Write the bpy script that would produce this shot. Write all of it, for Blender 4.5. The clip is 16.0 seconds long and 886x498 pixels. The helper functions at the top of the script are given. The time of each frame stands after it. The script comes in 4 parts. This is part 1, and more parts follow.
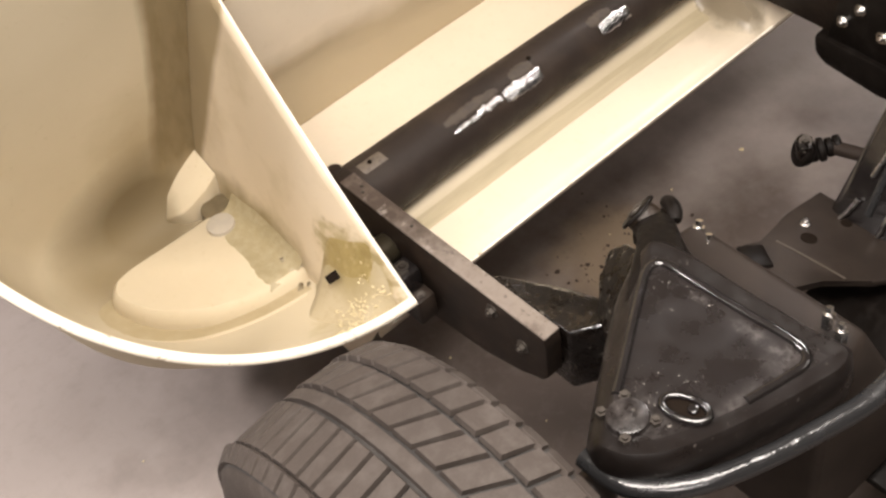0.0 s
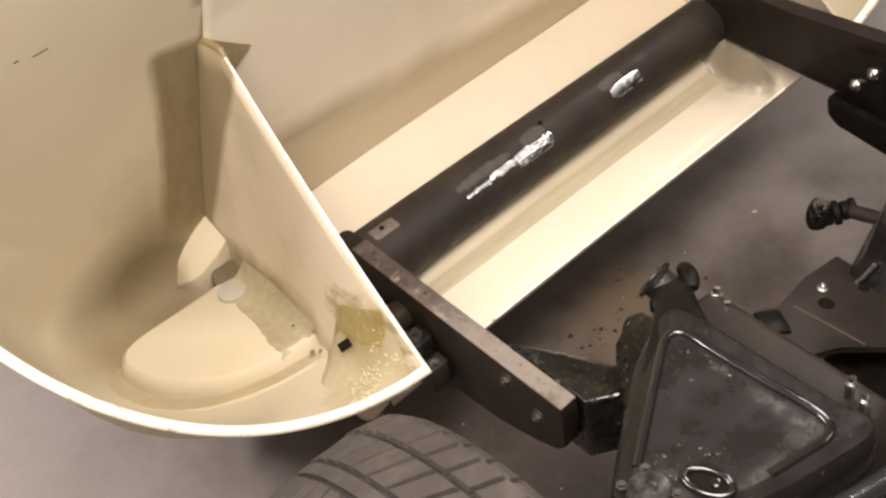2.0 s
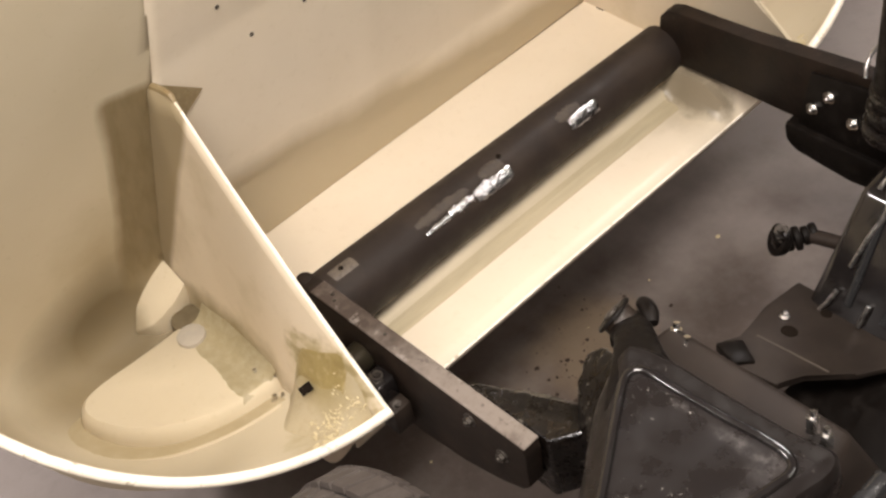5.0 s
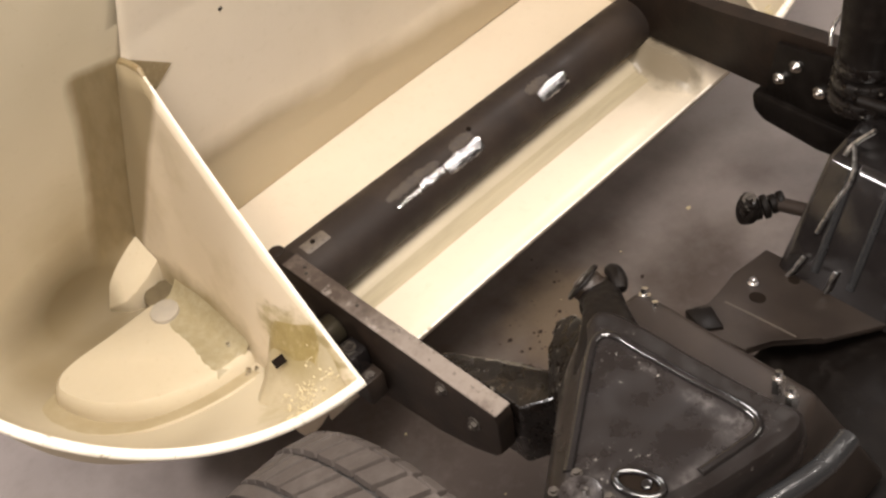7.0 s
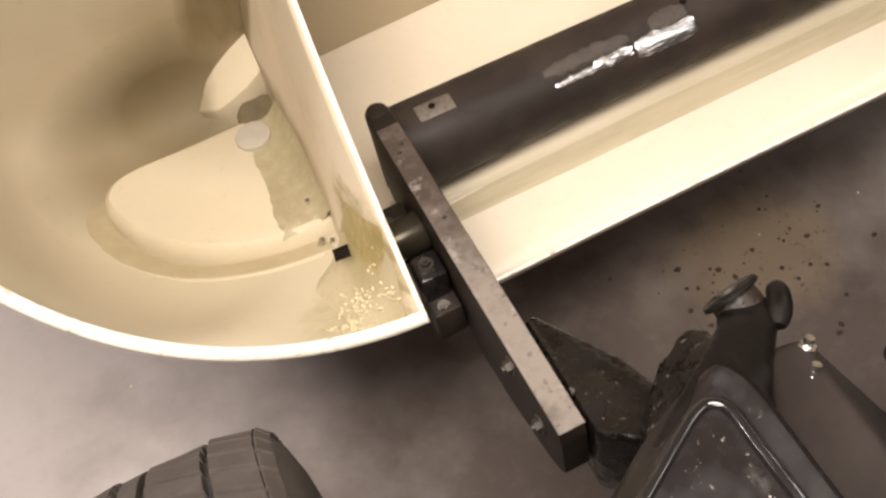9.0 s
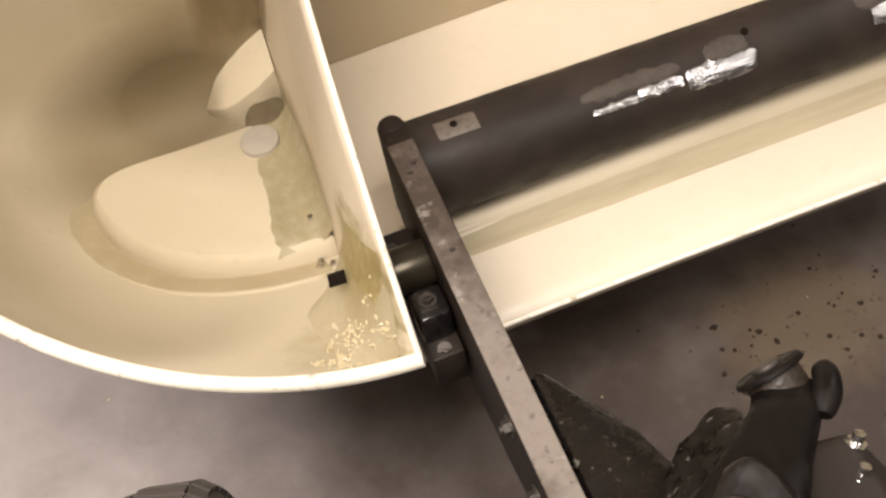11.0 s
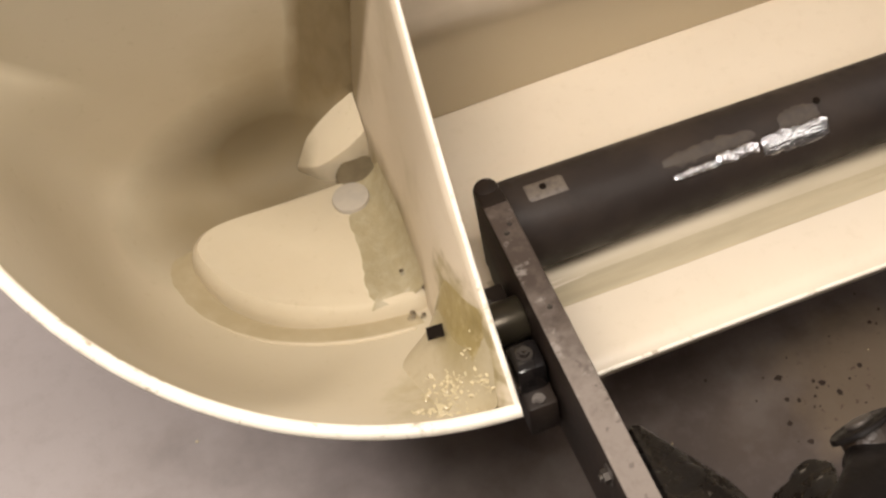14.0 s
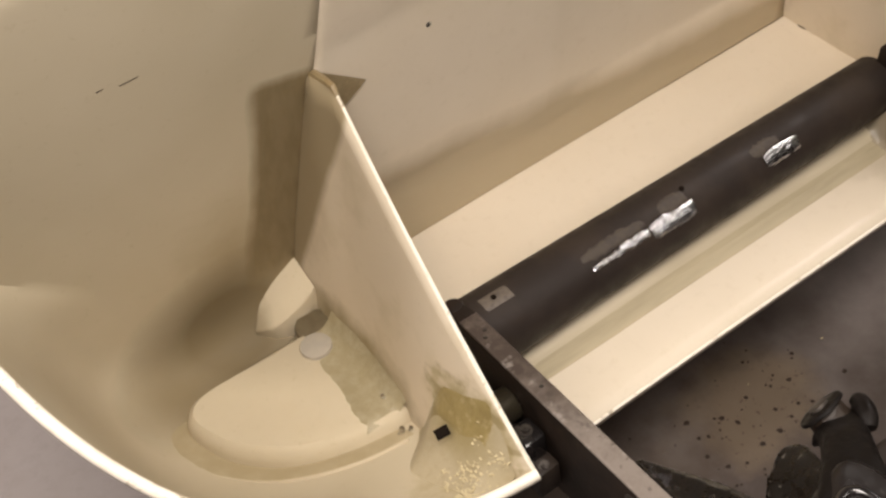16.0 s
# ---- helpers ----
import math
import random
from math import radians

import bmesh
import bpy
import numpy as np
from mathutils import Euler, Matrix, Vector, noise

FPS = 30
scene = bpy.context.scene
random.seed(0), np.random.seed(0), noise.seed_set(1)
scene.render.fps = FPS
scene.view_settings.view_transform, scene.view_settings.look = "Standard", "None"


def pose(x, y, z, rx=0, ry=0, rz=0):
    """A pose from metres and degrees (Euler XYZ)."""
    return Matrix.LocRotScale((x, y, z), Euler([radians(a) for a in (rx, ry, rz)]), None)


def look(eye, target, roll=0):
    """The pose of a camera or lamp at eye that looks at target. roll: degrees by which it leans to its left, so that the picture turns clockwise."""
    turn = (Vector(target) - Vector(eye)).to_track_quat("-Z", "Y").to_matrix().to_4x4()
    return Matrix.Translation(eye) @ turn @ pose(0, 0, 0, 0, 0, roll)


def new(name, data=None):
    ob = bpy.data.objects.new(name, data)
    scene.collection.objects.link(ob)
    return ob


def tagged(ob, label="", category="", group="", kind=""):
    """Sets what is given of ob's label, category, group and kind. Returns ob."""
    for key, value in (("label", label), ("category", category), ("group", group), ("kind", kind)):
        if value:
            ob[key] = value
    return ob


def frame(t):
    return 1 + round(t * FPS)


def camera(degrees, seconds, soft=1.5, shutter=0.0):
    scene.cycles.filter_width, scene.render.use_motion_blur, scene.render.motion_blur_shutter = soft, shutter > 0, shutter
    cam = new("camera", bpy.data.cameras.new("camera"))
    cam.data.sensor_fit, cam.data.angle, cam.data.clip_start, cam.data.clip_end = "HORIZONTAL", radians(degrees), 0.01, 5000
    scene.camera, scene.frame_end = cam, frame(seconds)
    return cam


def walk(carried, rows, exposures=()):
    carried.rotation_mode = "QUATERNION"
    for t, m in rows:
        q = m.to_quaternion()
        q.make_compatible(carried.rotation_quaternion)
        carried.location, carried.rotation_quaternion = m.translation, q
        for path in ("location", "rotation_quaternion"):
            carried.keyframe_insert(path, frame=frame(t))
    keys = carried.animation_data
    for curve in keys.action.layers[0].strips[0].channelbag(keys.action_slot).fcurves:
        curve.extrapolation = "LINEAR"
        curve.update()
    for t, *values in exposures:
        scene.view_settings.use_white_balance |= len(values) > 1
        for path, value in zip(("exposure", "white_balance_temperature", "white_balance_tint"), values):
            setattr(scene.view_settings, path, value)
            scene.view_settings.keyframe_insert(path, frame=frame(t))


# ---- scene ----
cam = camera(38.267, 16.0, soft=2.5)
PATH = [
    (0, pose(-0.6408, -1.1740, 1.8064, 41.114, 8.095, -41.746)),
    (0.5, pose(-0.6500, -1.1588, 1.8061, 42.469, 7.743, -41.718)),
    (1, pose(-0.6492, -1.1451, 1.8113, 43.510, 7.754, -41.386)),
    (1.5, pose(-0.6403, -1.1427, 1.8085, 43.373, 8.249, -42.146)),
    (2, pose(-0.6337, -1.1489, 1.8064, 43.605, 8.465, -41.786)),
    (2.5, pose(-0.6329, -1.1453, 1.8054, 43.667, 7.987, -41.986)),
    (3, pose(-0.6268, -1.1389, 1.8080, 44.107, 7.871, -42.105)),
    (3.5, pose(-0.6124, -1.1390, 1.8176, 44.369, 8.314, -42.497)),
    (4, pose(-0.6159, -1.1396, 1.8075, 44.771, 7.825, -42.305)),
    (4.5, pose(-0.6141, -1.1385, 1.8087, 44.838, 7.805, -42.174)),
    (5, pose(-0.5917, -1.1437, 1.8082, 44.189, 8.959, -43.796)),
    (5.2, pose(-0.6019, -1.1524, 1.7990, 43.459, 8.995, -45.137)),
    (7.5, pose(-0.5964, -1.1658, 1.8023, 43.129, 8.601, -44.796)),
    (8, pose(-0.5024, -1.0881, 1.7831, 40.459, 7.021, -41.511)),
    (8.5, pose(-0.3359, -0.9969, 1.7036, 37.460, 7.146, -37.776)),
    (9, pose(-0.1871, -0.9004, 1.5470, 34.933, 9.131, -25.346)),
    (9.5, pose(-0.1434, -0.8266, 1.4473, 34.294, 9.268, -21.703)),
    (10, pose(-0.1159, -0.8068, 1.4300, 34.515, 7.038, -20.230)),
    (10.2, pose(-0.1263, -0.8129, 1.4233, 35.372, 7.564, -20.182)),
    (12.3, pose(-0.1307, -0.8141, 1.4229, 37.083, 7.723, -19.886)),
    (12.5, pose(-0.1236, -0.8048, 1.4173, 35.244, 8.180, -21.519)),
    (13, pose(-0.1476, -0.8231, 1.4419, 36.717, 8.196, -20.468)),
    (13.5, pose(-0.1700, -0.8199, 1.4761, 37.646, 7.946, -19.818)),
    (14, pose(-0.2077, -0.8207, 1.5122, 38.399, 8.041, -19.229)),
    (14.5, pose(-0.2477, -0.8208, 1.5635, 39.350, 6.550, -21.939)),
    (15, pose(-0.3569, -0.8509, 1.6213, 39.215, 6.011, -28.705)),
    (15.5, pose(-0.4579, -0.8760, 1.6745, 41.133, 6.814, -34.589)),
    (16, pose(-0.5362, -0.8963, 1.7261, 43.608, 6.954, -35.949)),
]
walk(cam, PATH, exposures=[(0, 0.08), (1.5, 0.0), (3.5, -0.1), (5, -0.16), (7.5, 0.02), (10, -0.03), (12.5, -0.25), (14, -0.33), (14.5, -0.42), (15, -0.44), (16, -0.5)])
# -- end path --

# ---------- light ----------
world = bpy.data.worlds.new("garage_air")
scene.world = world
world.use_nodes = True
world.node_tree.nodes["Background"].inputs[0].default_value = (1.0, 0.92, 0.83, 1)
world.node_tree.nodes["Background"].inputs[1].default_value = 0.05


def area_lamp(name, eye, target, sx, sy, watts, colour):
    data = bpy.data.lights.new(name, "AREA")
    data.shape, data.size, data.size_y, data.energy, data.color = "RECTANGLE", sx, sy, watts, colour
    ob = new(name, data)
    ob.matrix_world = look(eye, target)
    return ob


# no lamp is in view; these two are set by shadows and reflections
area_lamp("unseen_lamp", (-0.3, -0.8, 2.45), (0.0, 0.0, 0.3), 1.3, 0.7, 76, (1.0, 0.915, 0.84))
area_lamp("unseen_lamp", (1.6, -1.95, 2.45), (0.35, 0.05, 0.4), 1.2, 0.3, 14, (1.0, 0.915, 0.85))
# unseen fill added for the wing bowl and the floor on the left
area_lamp("unseen_lamp", (-1.4, -2.1, 2.6), (-0.3, 0.1, 0.3), 1.2, 0.4, 37, (1.0, 0.915, 0.87))
# unseen fill added to brighten the floor by the far wing
area_lamp("unseen_lamp", (2.3, 0.1, 2.3), (1.15, -0.05, 0.0), 0.3, 1.2, 32, (1.0, 0.92, 0.89))
# unseen fill added to brighten the floor left of the near wing
area_lamp("unseen_lamp", (-1.9, 1.2, 2.6), (-0.6, 0.4, 0.0), 1.2, 0.3, 95, (1.0, 0.92, 0.89))
scene.view_settings.exposure = 0.0


# ---------- materials ----------
class Mat:
    """A node material with a small chain of colour mixes."""

    def __init__(self, name, colour, rough, metal=0.0, spec=0.5, coat=0.0):
        self.m = bpy.data.materials.new(name)
        self.m.use_nodes = True
        self.t = self.m.node_tree
        self.n, self.l = self.t.nodes, self.t.links
        self.b = self.n["Principled BSDF"]
        self.b.inputs["Roughness"].default_value = rough
        self.b.inputs["Metallic"].default_value = metal
        self.b.inputs["Specular IOR Level"].default_value = spec
        self.b.inputs["Coat Weight"].default_value = coat
        self.geo = self.n.new("ShaderNodeNewGeometry")
        rgb = self.n.new("ShaderNodeRGB")
        rgb.outputs[0].default_value = (*colour[:3], 1)
        self.col = rgb.outputs[0]
        self.l.new(self.col, self.b.inputs["Base Color"])

    def noise(self, scale, detail=4, rough=0.55, lo=0.4, hi=0.6, stretch=None):
        src = self.geo.outputs["Position"]
        if stretch:
            mp = self.n.new("ShaderNodeMapping")
            mp.inputs["Scale"].default_value = stretch
            self.l.new(src, mp.inputs[0])
            src = mp.outputs[0]
        nz = self.n.new("ShaderNodeTexNoise")
        nz.inputs["Scale"].default_value, nz.inputs["Detail"].default_value, nz.inputs["Roughness"].default_value = scale, detail, rough
        self.l.new(src, nz.inputs["Vector"])
        r = self.n.new("ShaderNodeMapRange")
        r.inputs[1].default_value, r.inputs[2].default_value = lo, hi
        self.l.new(nz.outputs[0], r.inputs[0])
        return r.outputs[0]

    def blob(self, centre, radii, edge=0.35, wobble=0.35, scale=25):
        """A stain round a place, with a ragged edge: 1 inside, 0 outside."""
        sub = self.n.new("ShaderNodeVectorMath")
        sub.operation = "SUBTRACT"
        self.l.new(self.geo.outputs["Position"], sub.inputs[0])
        sub.inputs[1].default_value = centre
        div = self.n.new("ShaderNodeVectorMath")
        div.operation = "DIVIDE"
        self.l.new(sub.outputs[0], div.inputs[0])
        div.inputs[1].default_value = radii
        ln = self.n.new("ShaderNodeVectorMath")
        ln.operation = "LENGTH"
        self.l.new(div.outputs[0], ln.inputs[0])
        nz = self.noise(scale, 5, 0.6, 0.3, 0.7)
        add = self.math("MULTIPLY_ADD", nz, wobble, ln.outputs["Value"])
        r = self.n.new("ShaderNodeMapRange")
        r.inputs[1].default_value, r.inputs[2].default_value = 1.0 + wobble * 0.5, 1.0 + wobble * 0.5 - edge
        self.l.new(add, r.inputs[0])
        return r.outputs[0]

    def math(self, op, a, b, c=None):
        m = self.n.new("ShaderNodeMath")
        m.operation = op
        for k, v in enumerate((a, b, c)):
            if v is None:
                continue
            if isinstance(v, (int, float)):
                m.inputs[k].default_value = v
            else:
                self.l.new(v, m.inputs[k])
        return m.outputs[0]

    def mix(self, fac, colour, amount=1.0):
        mx = self.n.new("ShaderNodeMix")
        mx.data_type = "RGBA"
        self.l.new(self.math("MULTIPLY", fac, amount), mx.inputs[0])
        self.l.new(self.col, mx.inputs[6])
        mx.inputs[7].default_value = (*colour[:3], 1)
        self.col = mx.outputs[2]
        self.l.new(self.col, self.b.inputs["Base Color"])
        return self

    def rough(self, fac, lo, hi):
        r = self.n.new("ShaderNodeMapRange")
        r.inputs[3].default_value, r.inputs[4].default_value = lo, hi
        self.l.new(fac, r.inputs[0])
        self.l.new(r.outputs[0], self.b.inputs["Roughness"])
        return self

    def metal(self, fac):
        self.l.new(fac, self.b.inputs["Metallic"])
        return self

    def bump(self, fac, strength, distance=0.002):
        bp = self.n.new("ShaderNodeBump")
        bp.inputs["Strength"].default_value, bp.inputs["Distance"].default_value = strength, distance
        self.l.new(fac, bp.inputs["Height"])
        if self.b.inputs["Normal"].links:
            self.l.new(self.b.inputs["Normal"].links[0].from_socket, bp.inputs["Normal"])
        self.l.new(bp.outputs[0], self.b.inputs["Normal"])
        return self


CREAM = (0.69, 0.60, 0.47)
m = Mat("cream_gelcoat", CREAM, 0.38)
m.mix(m.noise(5, 3, 0.5, 0.35, 0.7), (0.61, 0.52, 0.39), 0.5)
m.mix(m.noise(60, 5, 0.7, 0.55, 0.75), (0.52, 0.43, 0.29), 0.25)
m.bump(m.noise(14, 2, 0.4, 0.2, 0.8), 0.12, 0.004)
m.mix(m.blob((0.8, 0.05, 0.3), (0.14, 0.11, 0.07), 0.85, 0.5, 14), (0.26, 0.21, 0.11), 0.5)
# shade on the tray's upturned far end, painted into the colour
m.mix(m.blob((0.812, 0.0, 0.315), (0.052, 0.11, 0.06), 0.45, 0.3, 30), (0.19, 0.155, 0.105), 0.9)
m.rough(m.noise(20, 3, 0.5, 0.3, 0.7), 0.32, 0.5)
cream = m.m
m = Mat("cream_bonnet", CREAM, 0.4)
m.mix(m.noise(5, 3, 0.5, 0.35, 0.7), (0.61, 0.52, 0.39), 0.5)
m.mix(m.noise(60, 5, 0.7, 0.55, 0.75), (0.52, 0.43, 0.29), 0.25)
# browner, darker band along the joint with the tray
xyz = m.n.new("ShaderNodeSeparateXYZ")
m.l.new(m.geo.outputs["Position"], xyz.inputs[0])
low_band = m.n.new("ShaderNodeMapRange")
low_band.inputs[1].default_value, low_band.inputs[2].default_value = 0.525, 0.47
m.l.new(m.math("MULTIPLY_ADD", m.noise(7, 3, 0.5, 0.3, 0.7, (1, 1, 0.4)), 0.03, m.math("MULTIPLY_ADD", xyz.outputs[0], 0.125, xyz.outputs[2])), low_band.inputs[0])
m.mix(low_band.outputs[0], (0.36, 0.285, 0.17), 0.85)
m.bump(m.noise(14, 2, 0.4, 0.2, 0.8), 0.12, 0.004)
bonnet_cream = m.m
m = Mat("cream_panel", (0.65, 0.56, 0.43), 0.5, 0.0, 0.3)
m.mix(m.noise(5, 3, 0.5, 0.35, 0.7), (0.61, 0.52, 0.39), 0.5)
m.mix(m.blob((-0.07, -0.04, 0.39), (0.07, 0.1, 0.07), 0.7, 0.5, 30), (0.40, 0.31, 0.14), 0.6)
m.mix(m.blob((-0.085, 0.22, 0.31), (0.06, 0.2, 0.07), 0.7, 0.4, 18), (0.25, 0.195, 0.095), 0.85)
m.mix(m.noise(11, 4, 0.6, 0.52, 0.72), (0.5, 0.42, 0.28), 0.5)
m.mix(m.noise(70, 5, 0.7, 0.6, 0.75), (0.45, 0.37, 0.25), 0.3)
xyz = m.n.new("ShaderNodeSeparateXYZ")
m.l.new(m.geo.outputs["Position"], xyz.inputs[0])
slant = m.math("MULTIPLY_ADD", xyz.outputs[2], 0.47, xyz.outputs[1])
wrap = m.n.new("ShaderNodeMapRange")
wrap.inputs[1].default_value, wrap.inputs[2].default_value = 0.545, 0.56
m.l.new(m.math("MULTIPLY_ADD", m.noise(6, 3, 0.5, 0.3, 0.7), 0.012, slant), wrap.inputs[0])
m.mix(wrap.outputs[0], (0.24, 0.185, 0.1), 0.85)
m.mix(m.blob((-0.07, -0.06, 0.42), (0.06, 0.105, 0.065), 0.4, 0.45, 30), (0.3, 0.24, 0.105), 0.75)
m.mix(m.math("MULTIPLY", m.blob((-0.07, -0.06, 0.42), (0.06, 0.11, 0.07), 0.4, 0.3, 30), m.noise(9, 3, 0.5, 0.5, 0.54, (1, 2, 6))), (0.2, 0.155, 0.06), 0.5)
m.bump(m.noise(14, 2, 0.4, 0.2, 0.8), 0.12, 0.004)
cream_panel = m.m
m = Mat("cream_gelcoat_stained_shaded", (0.51, 0.442, 0.32), 0.62, 0.0, 0.18)
m.mix(m.noise(5, 3, 0.5, 0.35, 0.7), (0.43, 0.365, 0.25), 0.5)
m.mix(m.noise(70, 5, 0.7, 0.6, 0.75), (0.36, 0.29, 0.19), 0.35)
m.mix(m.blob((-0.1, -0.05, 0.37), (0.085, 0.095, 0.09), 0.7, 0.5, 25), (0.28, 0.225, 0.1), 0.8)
# shade of the bowl's back corner, painted brown into the colour
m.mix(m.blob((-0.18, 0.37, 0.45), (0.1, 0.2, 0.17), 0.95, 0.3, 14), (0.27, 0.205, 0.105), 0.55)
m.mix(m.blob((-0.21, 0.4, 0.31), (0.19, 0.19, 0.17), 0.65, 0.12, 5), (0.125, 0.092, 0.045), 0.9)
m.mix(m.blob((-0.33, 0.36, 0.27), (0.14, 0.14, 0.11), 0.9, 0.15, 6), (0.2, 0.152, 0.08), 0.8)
# resin-soaked mat strip along the inner panel
xyz = m.n.new("ShaderNodeSeparateXYZ")
m.l.new(m.geo.outputs["Position"], xyz.inputs[0])
across = m.math("MULTIPLY_ADD", xyz.outputs[2], -0.105, m.math("ADD", xyz.outputs[0], 0.116))
ragged = m.math("MULTIPLY_ADD", m.noise(5, 2, 0.5, 0.3, 0.7, (2, 2, 1)), 0.012, across)
height = m.math("MULTIPLY_ADD", across, 0.25, xyz.outputs[2])


def ramp(value, lo, hi):
    r = m.n.new("ShaderNodeMapRange")
    r.inputs[1].default_value, r.inputs[2].default_value = lo, hi
    m.l.new(value, r.inputs[0])
    return r.outputs[0]


strip = m.math("MULTIPLY", m.math("MULTIPLY", ramp(ragged, -0.082, -0.062), ramp(across, 0.05, 0.02)), m.math("MULTIPLY", ramp(height, 0.776, 0.756), m.math("MULTIPLY", ramp(xyz.outputs[2], 0.335, 0.38), ramp(xyz.outputs[1], 0.1, 0.16))))
m.mix(strip, (0.2, 0.152, 0.08), 0.92)
m.mix(m.math("MULTIPLY", strip, m.noise(9, 3, 0.5, 0.4, 0.65, (6, 6, 0.5))), (0.17, 0.125, 0.062), 0.55)
m.mix(m.math("MULTIPLY", strip, m.noise(18, 4, 0.6, 0.5, 0.7, (4, 4, 0.3))), (0.26, 0.2, 0.11), 0.3)
m.bump(m.noise(14, 2, 0.4, 0.2, 0.8), 0.1, 0.003)
cream_stained_shaded = m.m
m = Mat("shaded_groove", (0.35, 0.285, 0.17), 0.6)
m.mix(m.noise(25, 4, 0.6, 0.4, 0.65), (0.41, 0.34, 0.22), 0.7)
groove_shade = m.m
# gelcoat made paler so that the edges look strongly lit
m = Mat("cream_edge", (0.9, 0.83, 0.70), 0.3)
m.mix(m.noise(30, 4, 0.6, 0.5, 0.7), (0.74, 0.64, 0.5), 0.5)
m.mix(m.noise(45, 5, 0.7, 0.57, 0.66), (0.34, 0.26, 0.16), 0.75)
cream_edge = m.m
m = Mat("raw_fibreglass", (0.3, 0.25, 0.145), 0.45)
m.mix(m.noise(60, 5, 0.7, 0.4, 0.7), (0.42, 0.365, 0.25), 0.6)
m.bump(m.noise(120, 3, 0.6, 0.3, 0.7), 0.4, 0.002)
raw_glass = m.m
m = Mat("olive_fillet_resin", (0.37, 0.31, 0.195), 0.5)
m.mix(m.noise(12, 4, 0.6, 0.4, 0.65), (0.42, 0.355, 0.24), 0.7)
m.mix(m.blob((-0.085, -0.035, 0.41), (0.055, 0.085, 0.07), 0.8, 0.4, 22), (0.27, 0.215, 0.095), 0.9)
m.mix(m.noise(70, 4, 0.7, 0.5, 0.7), (0.28, 0.225, 0.12), 0.4)
m.bump(m.noise(60, 3, 0.6, 0.3, 0.7), 0.25, 0.0015)
fillet_resin = m.m
m = Mat("dusty_cream_shelf", (0.53, 0.455, 0.325), 0.6, 0.0, 0.2)
m.mix(m.noise(9, 4, 0.6, 0.35, 0.7), (0.47, 0.395, 0.27), 0.6)
m.mix(m.noise(80, 4, 0.7, 0.6, 0.72), (0.38, 0.31, 0.2), 0.35)
# carries the back corner's painted shade on over the step's low end
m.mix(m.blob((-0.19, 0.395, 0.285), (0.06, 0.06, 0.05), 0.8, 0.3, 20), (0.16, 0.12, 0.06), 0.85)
m.bump(m.noise(30, 3, 0.5, 0.2, 0.8), 0.1, 0.002)
dusty_cream = m.m

m = Mat("brown_resin_mat", (0.25, 0.19, 0.10), 0.5)
m.mix(m.noise(14, 3, 0.6, 0.4, 0.65, (6, 6, 1)), (0.22, 0.155, 0.075), 0.8)
m.mix(m.noise(70, 5, 0.7, 0.5, 0.7), (0.42, 0.34, 0.2), 0.5)
m.bump(m.noise(150, 3, 0.6, 0.3, 0.7), 0.35, 0.0015)
brown_mat = m.m
m = Mat("bare_laminate", (0.1, 0.076, 0.042), 0.5)
m.mix(m.noise(50, 4, 0.6, 0.4, 0.65), (0.15, 0.118, 0.068), 0.7)
bare_laminate = m.m
m = Mat("olive_seam_resin", (0.38, 0.32, 0.21), 0.5)
m.mix(m.noise(12, 4, 0.6, 0.35, 0.65, (0.4, 3, 3)), (0.5, 0.42, 0.28), 0.8)
olive_seam = m.m
m = Mat("tan_seam_resin", (0.47, 0.4, 0.28), 0.5)
m.mix(m.noise(12, 4, 0.6, 0.35, 0.65, (0.4, 3, 3)), (0.56, 0.48, 0.35), 0.8)
seam_tan = m.m
m = Mat("tan_resin", (0.29, 0.225, 0.09), 0.36)
m.mix(m.noise(28, 4, 0.6, 0.4, 0.65), (0.21, 0.155, 0.055), 0.8)
m.mix(m.noise(60, 4, 0.6, 0.55, 0.68), (0.42, 0.34, 0.19), 0.6)
m.bump(m.noise(90, 3, 0.6, 0.3, 0.7), 0.3, 0.0015)
tan_resin = m.m
m = Mat("black_chassis_paint", (0.023, 0.017, 0.014), 0.45, 0.0, 0.2)
m.mix(m.noise(9, 4, 0.6, 0.45, 0.65), (0.045, 0.032, 0.023), 0.5)
m.rough(m.noise(35, 4, 0.6, 0.35, 0.65), 0.38, 0.62)
m.bump(m.noise(160, 3, 0.6, 0.3, 0.7), 0.12, 0.001)
black_paint = m.m
m = Mat("rail_top_paint", (0.05, 0.036, 0.028), 0.55, 0.0, 0.3)
m.mix(m.blob((0.0, -0.31, 0.467), (2, 0.24, 1), 0.6, 0.5, 30), (0.2, 0.168, 0.142), 0.9)
m.mix(m.noise(45, 5, 0.7, 0.5, 0.62), (0.12, 0.095, 0.075), 0.35)
m.mix(m.noise(25, 4, 0.6, 0.55, 0.75), (0.2, 0.165, 0.135), 0.5)
m.mix(m.noise(16, 4, 0.65, 0.5, 0.66), (0.075, 0.056, 0.044), 0.75)
m.mix(m.noise(38, 4, 0.7, 0.6, 0.68), (0.3, 0.265, 0.235), 0.55)
m.mix(m.noise(110, 3, 0.6, 0.62, 0.68), (0.05, 0.038, 0.03), 0.5)
m.bump(m.noise(140, 4, 0.6, 0.3, 0.7), 0.3, 0.001)
rail_top = m.m
m = Mat("brown_black_paint", (0.012, 0.0085, 0.0065), 0.5, 0.0, 0.15)
m.mix(m.noise(14, 4, 0.6, 0.4, 0.65), (0.024, 0.0155, 0.011), 0.8)
m.mix(m.noise(55, 5, 0.7, 0.62, 0.75), (0.07, 0.05, 0.036), 0.5)
m.bump(m.noise(120, 3, 0.6, 0.3, 0.7), 0.2, 0.001)
brown_black = m.m
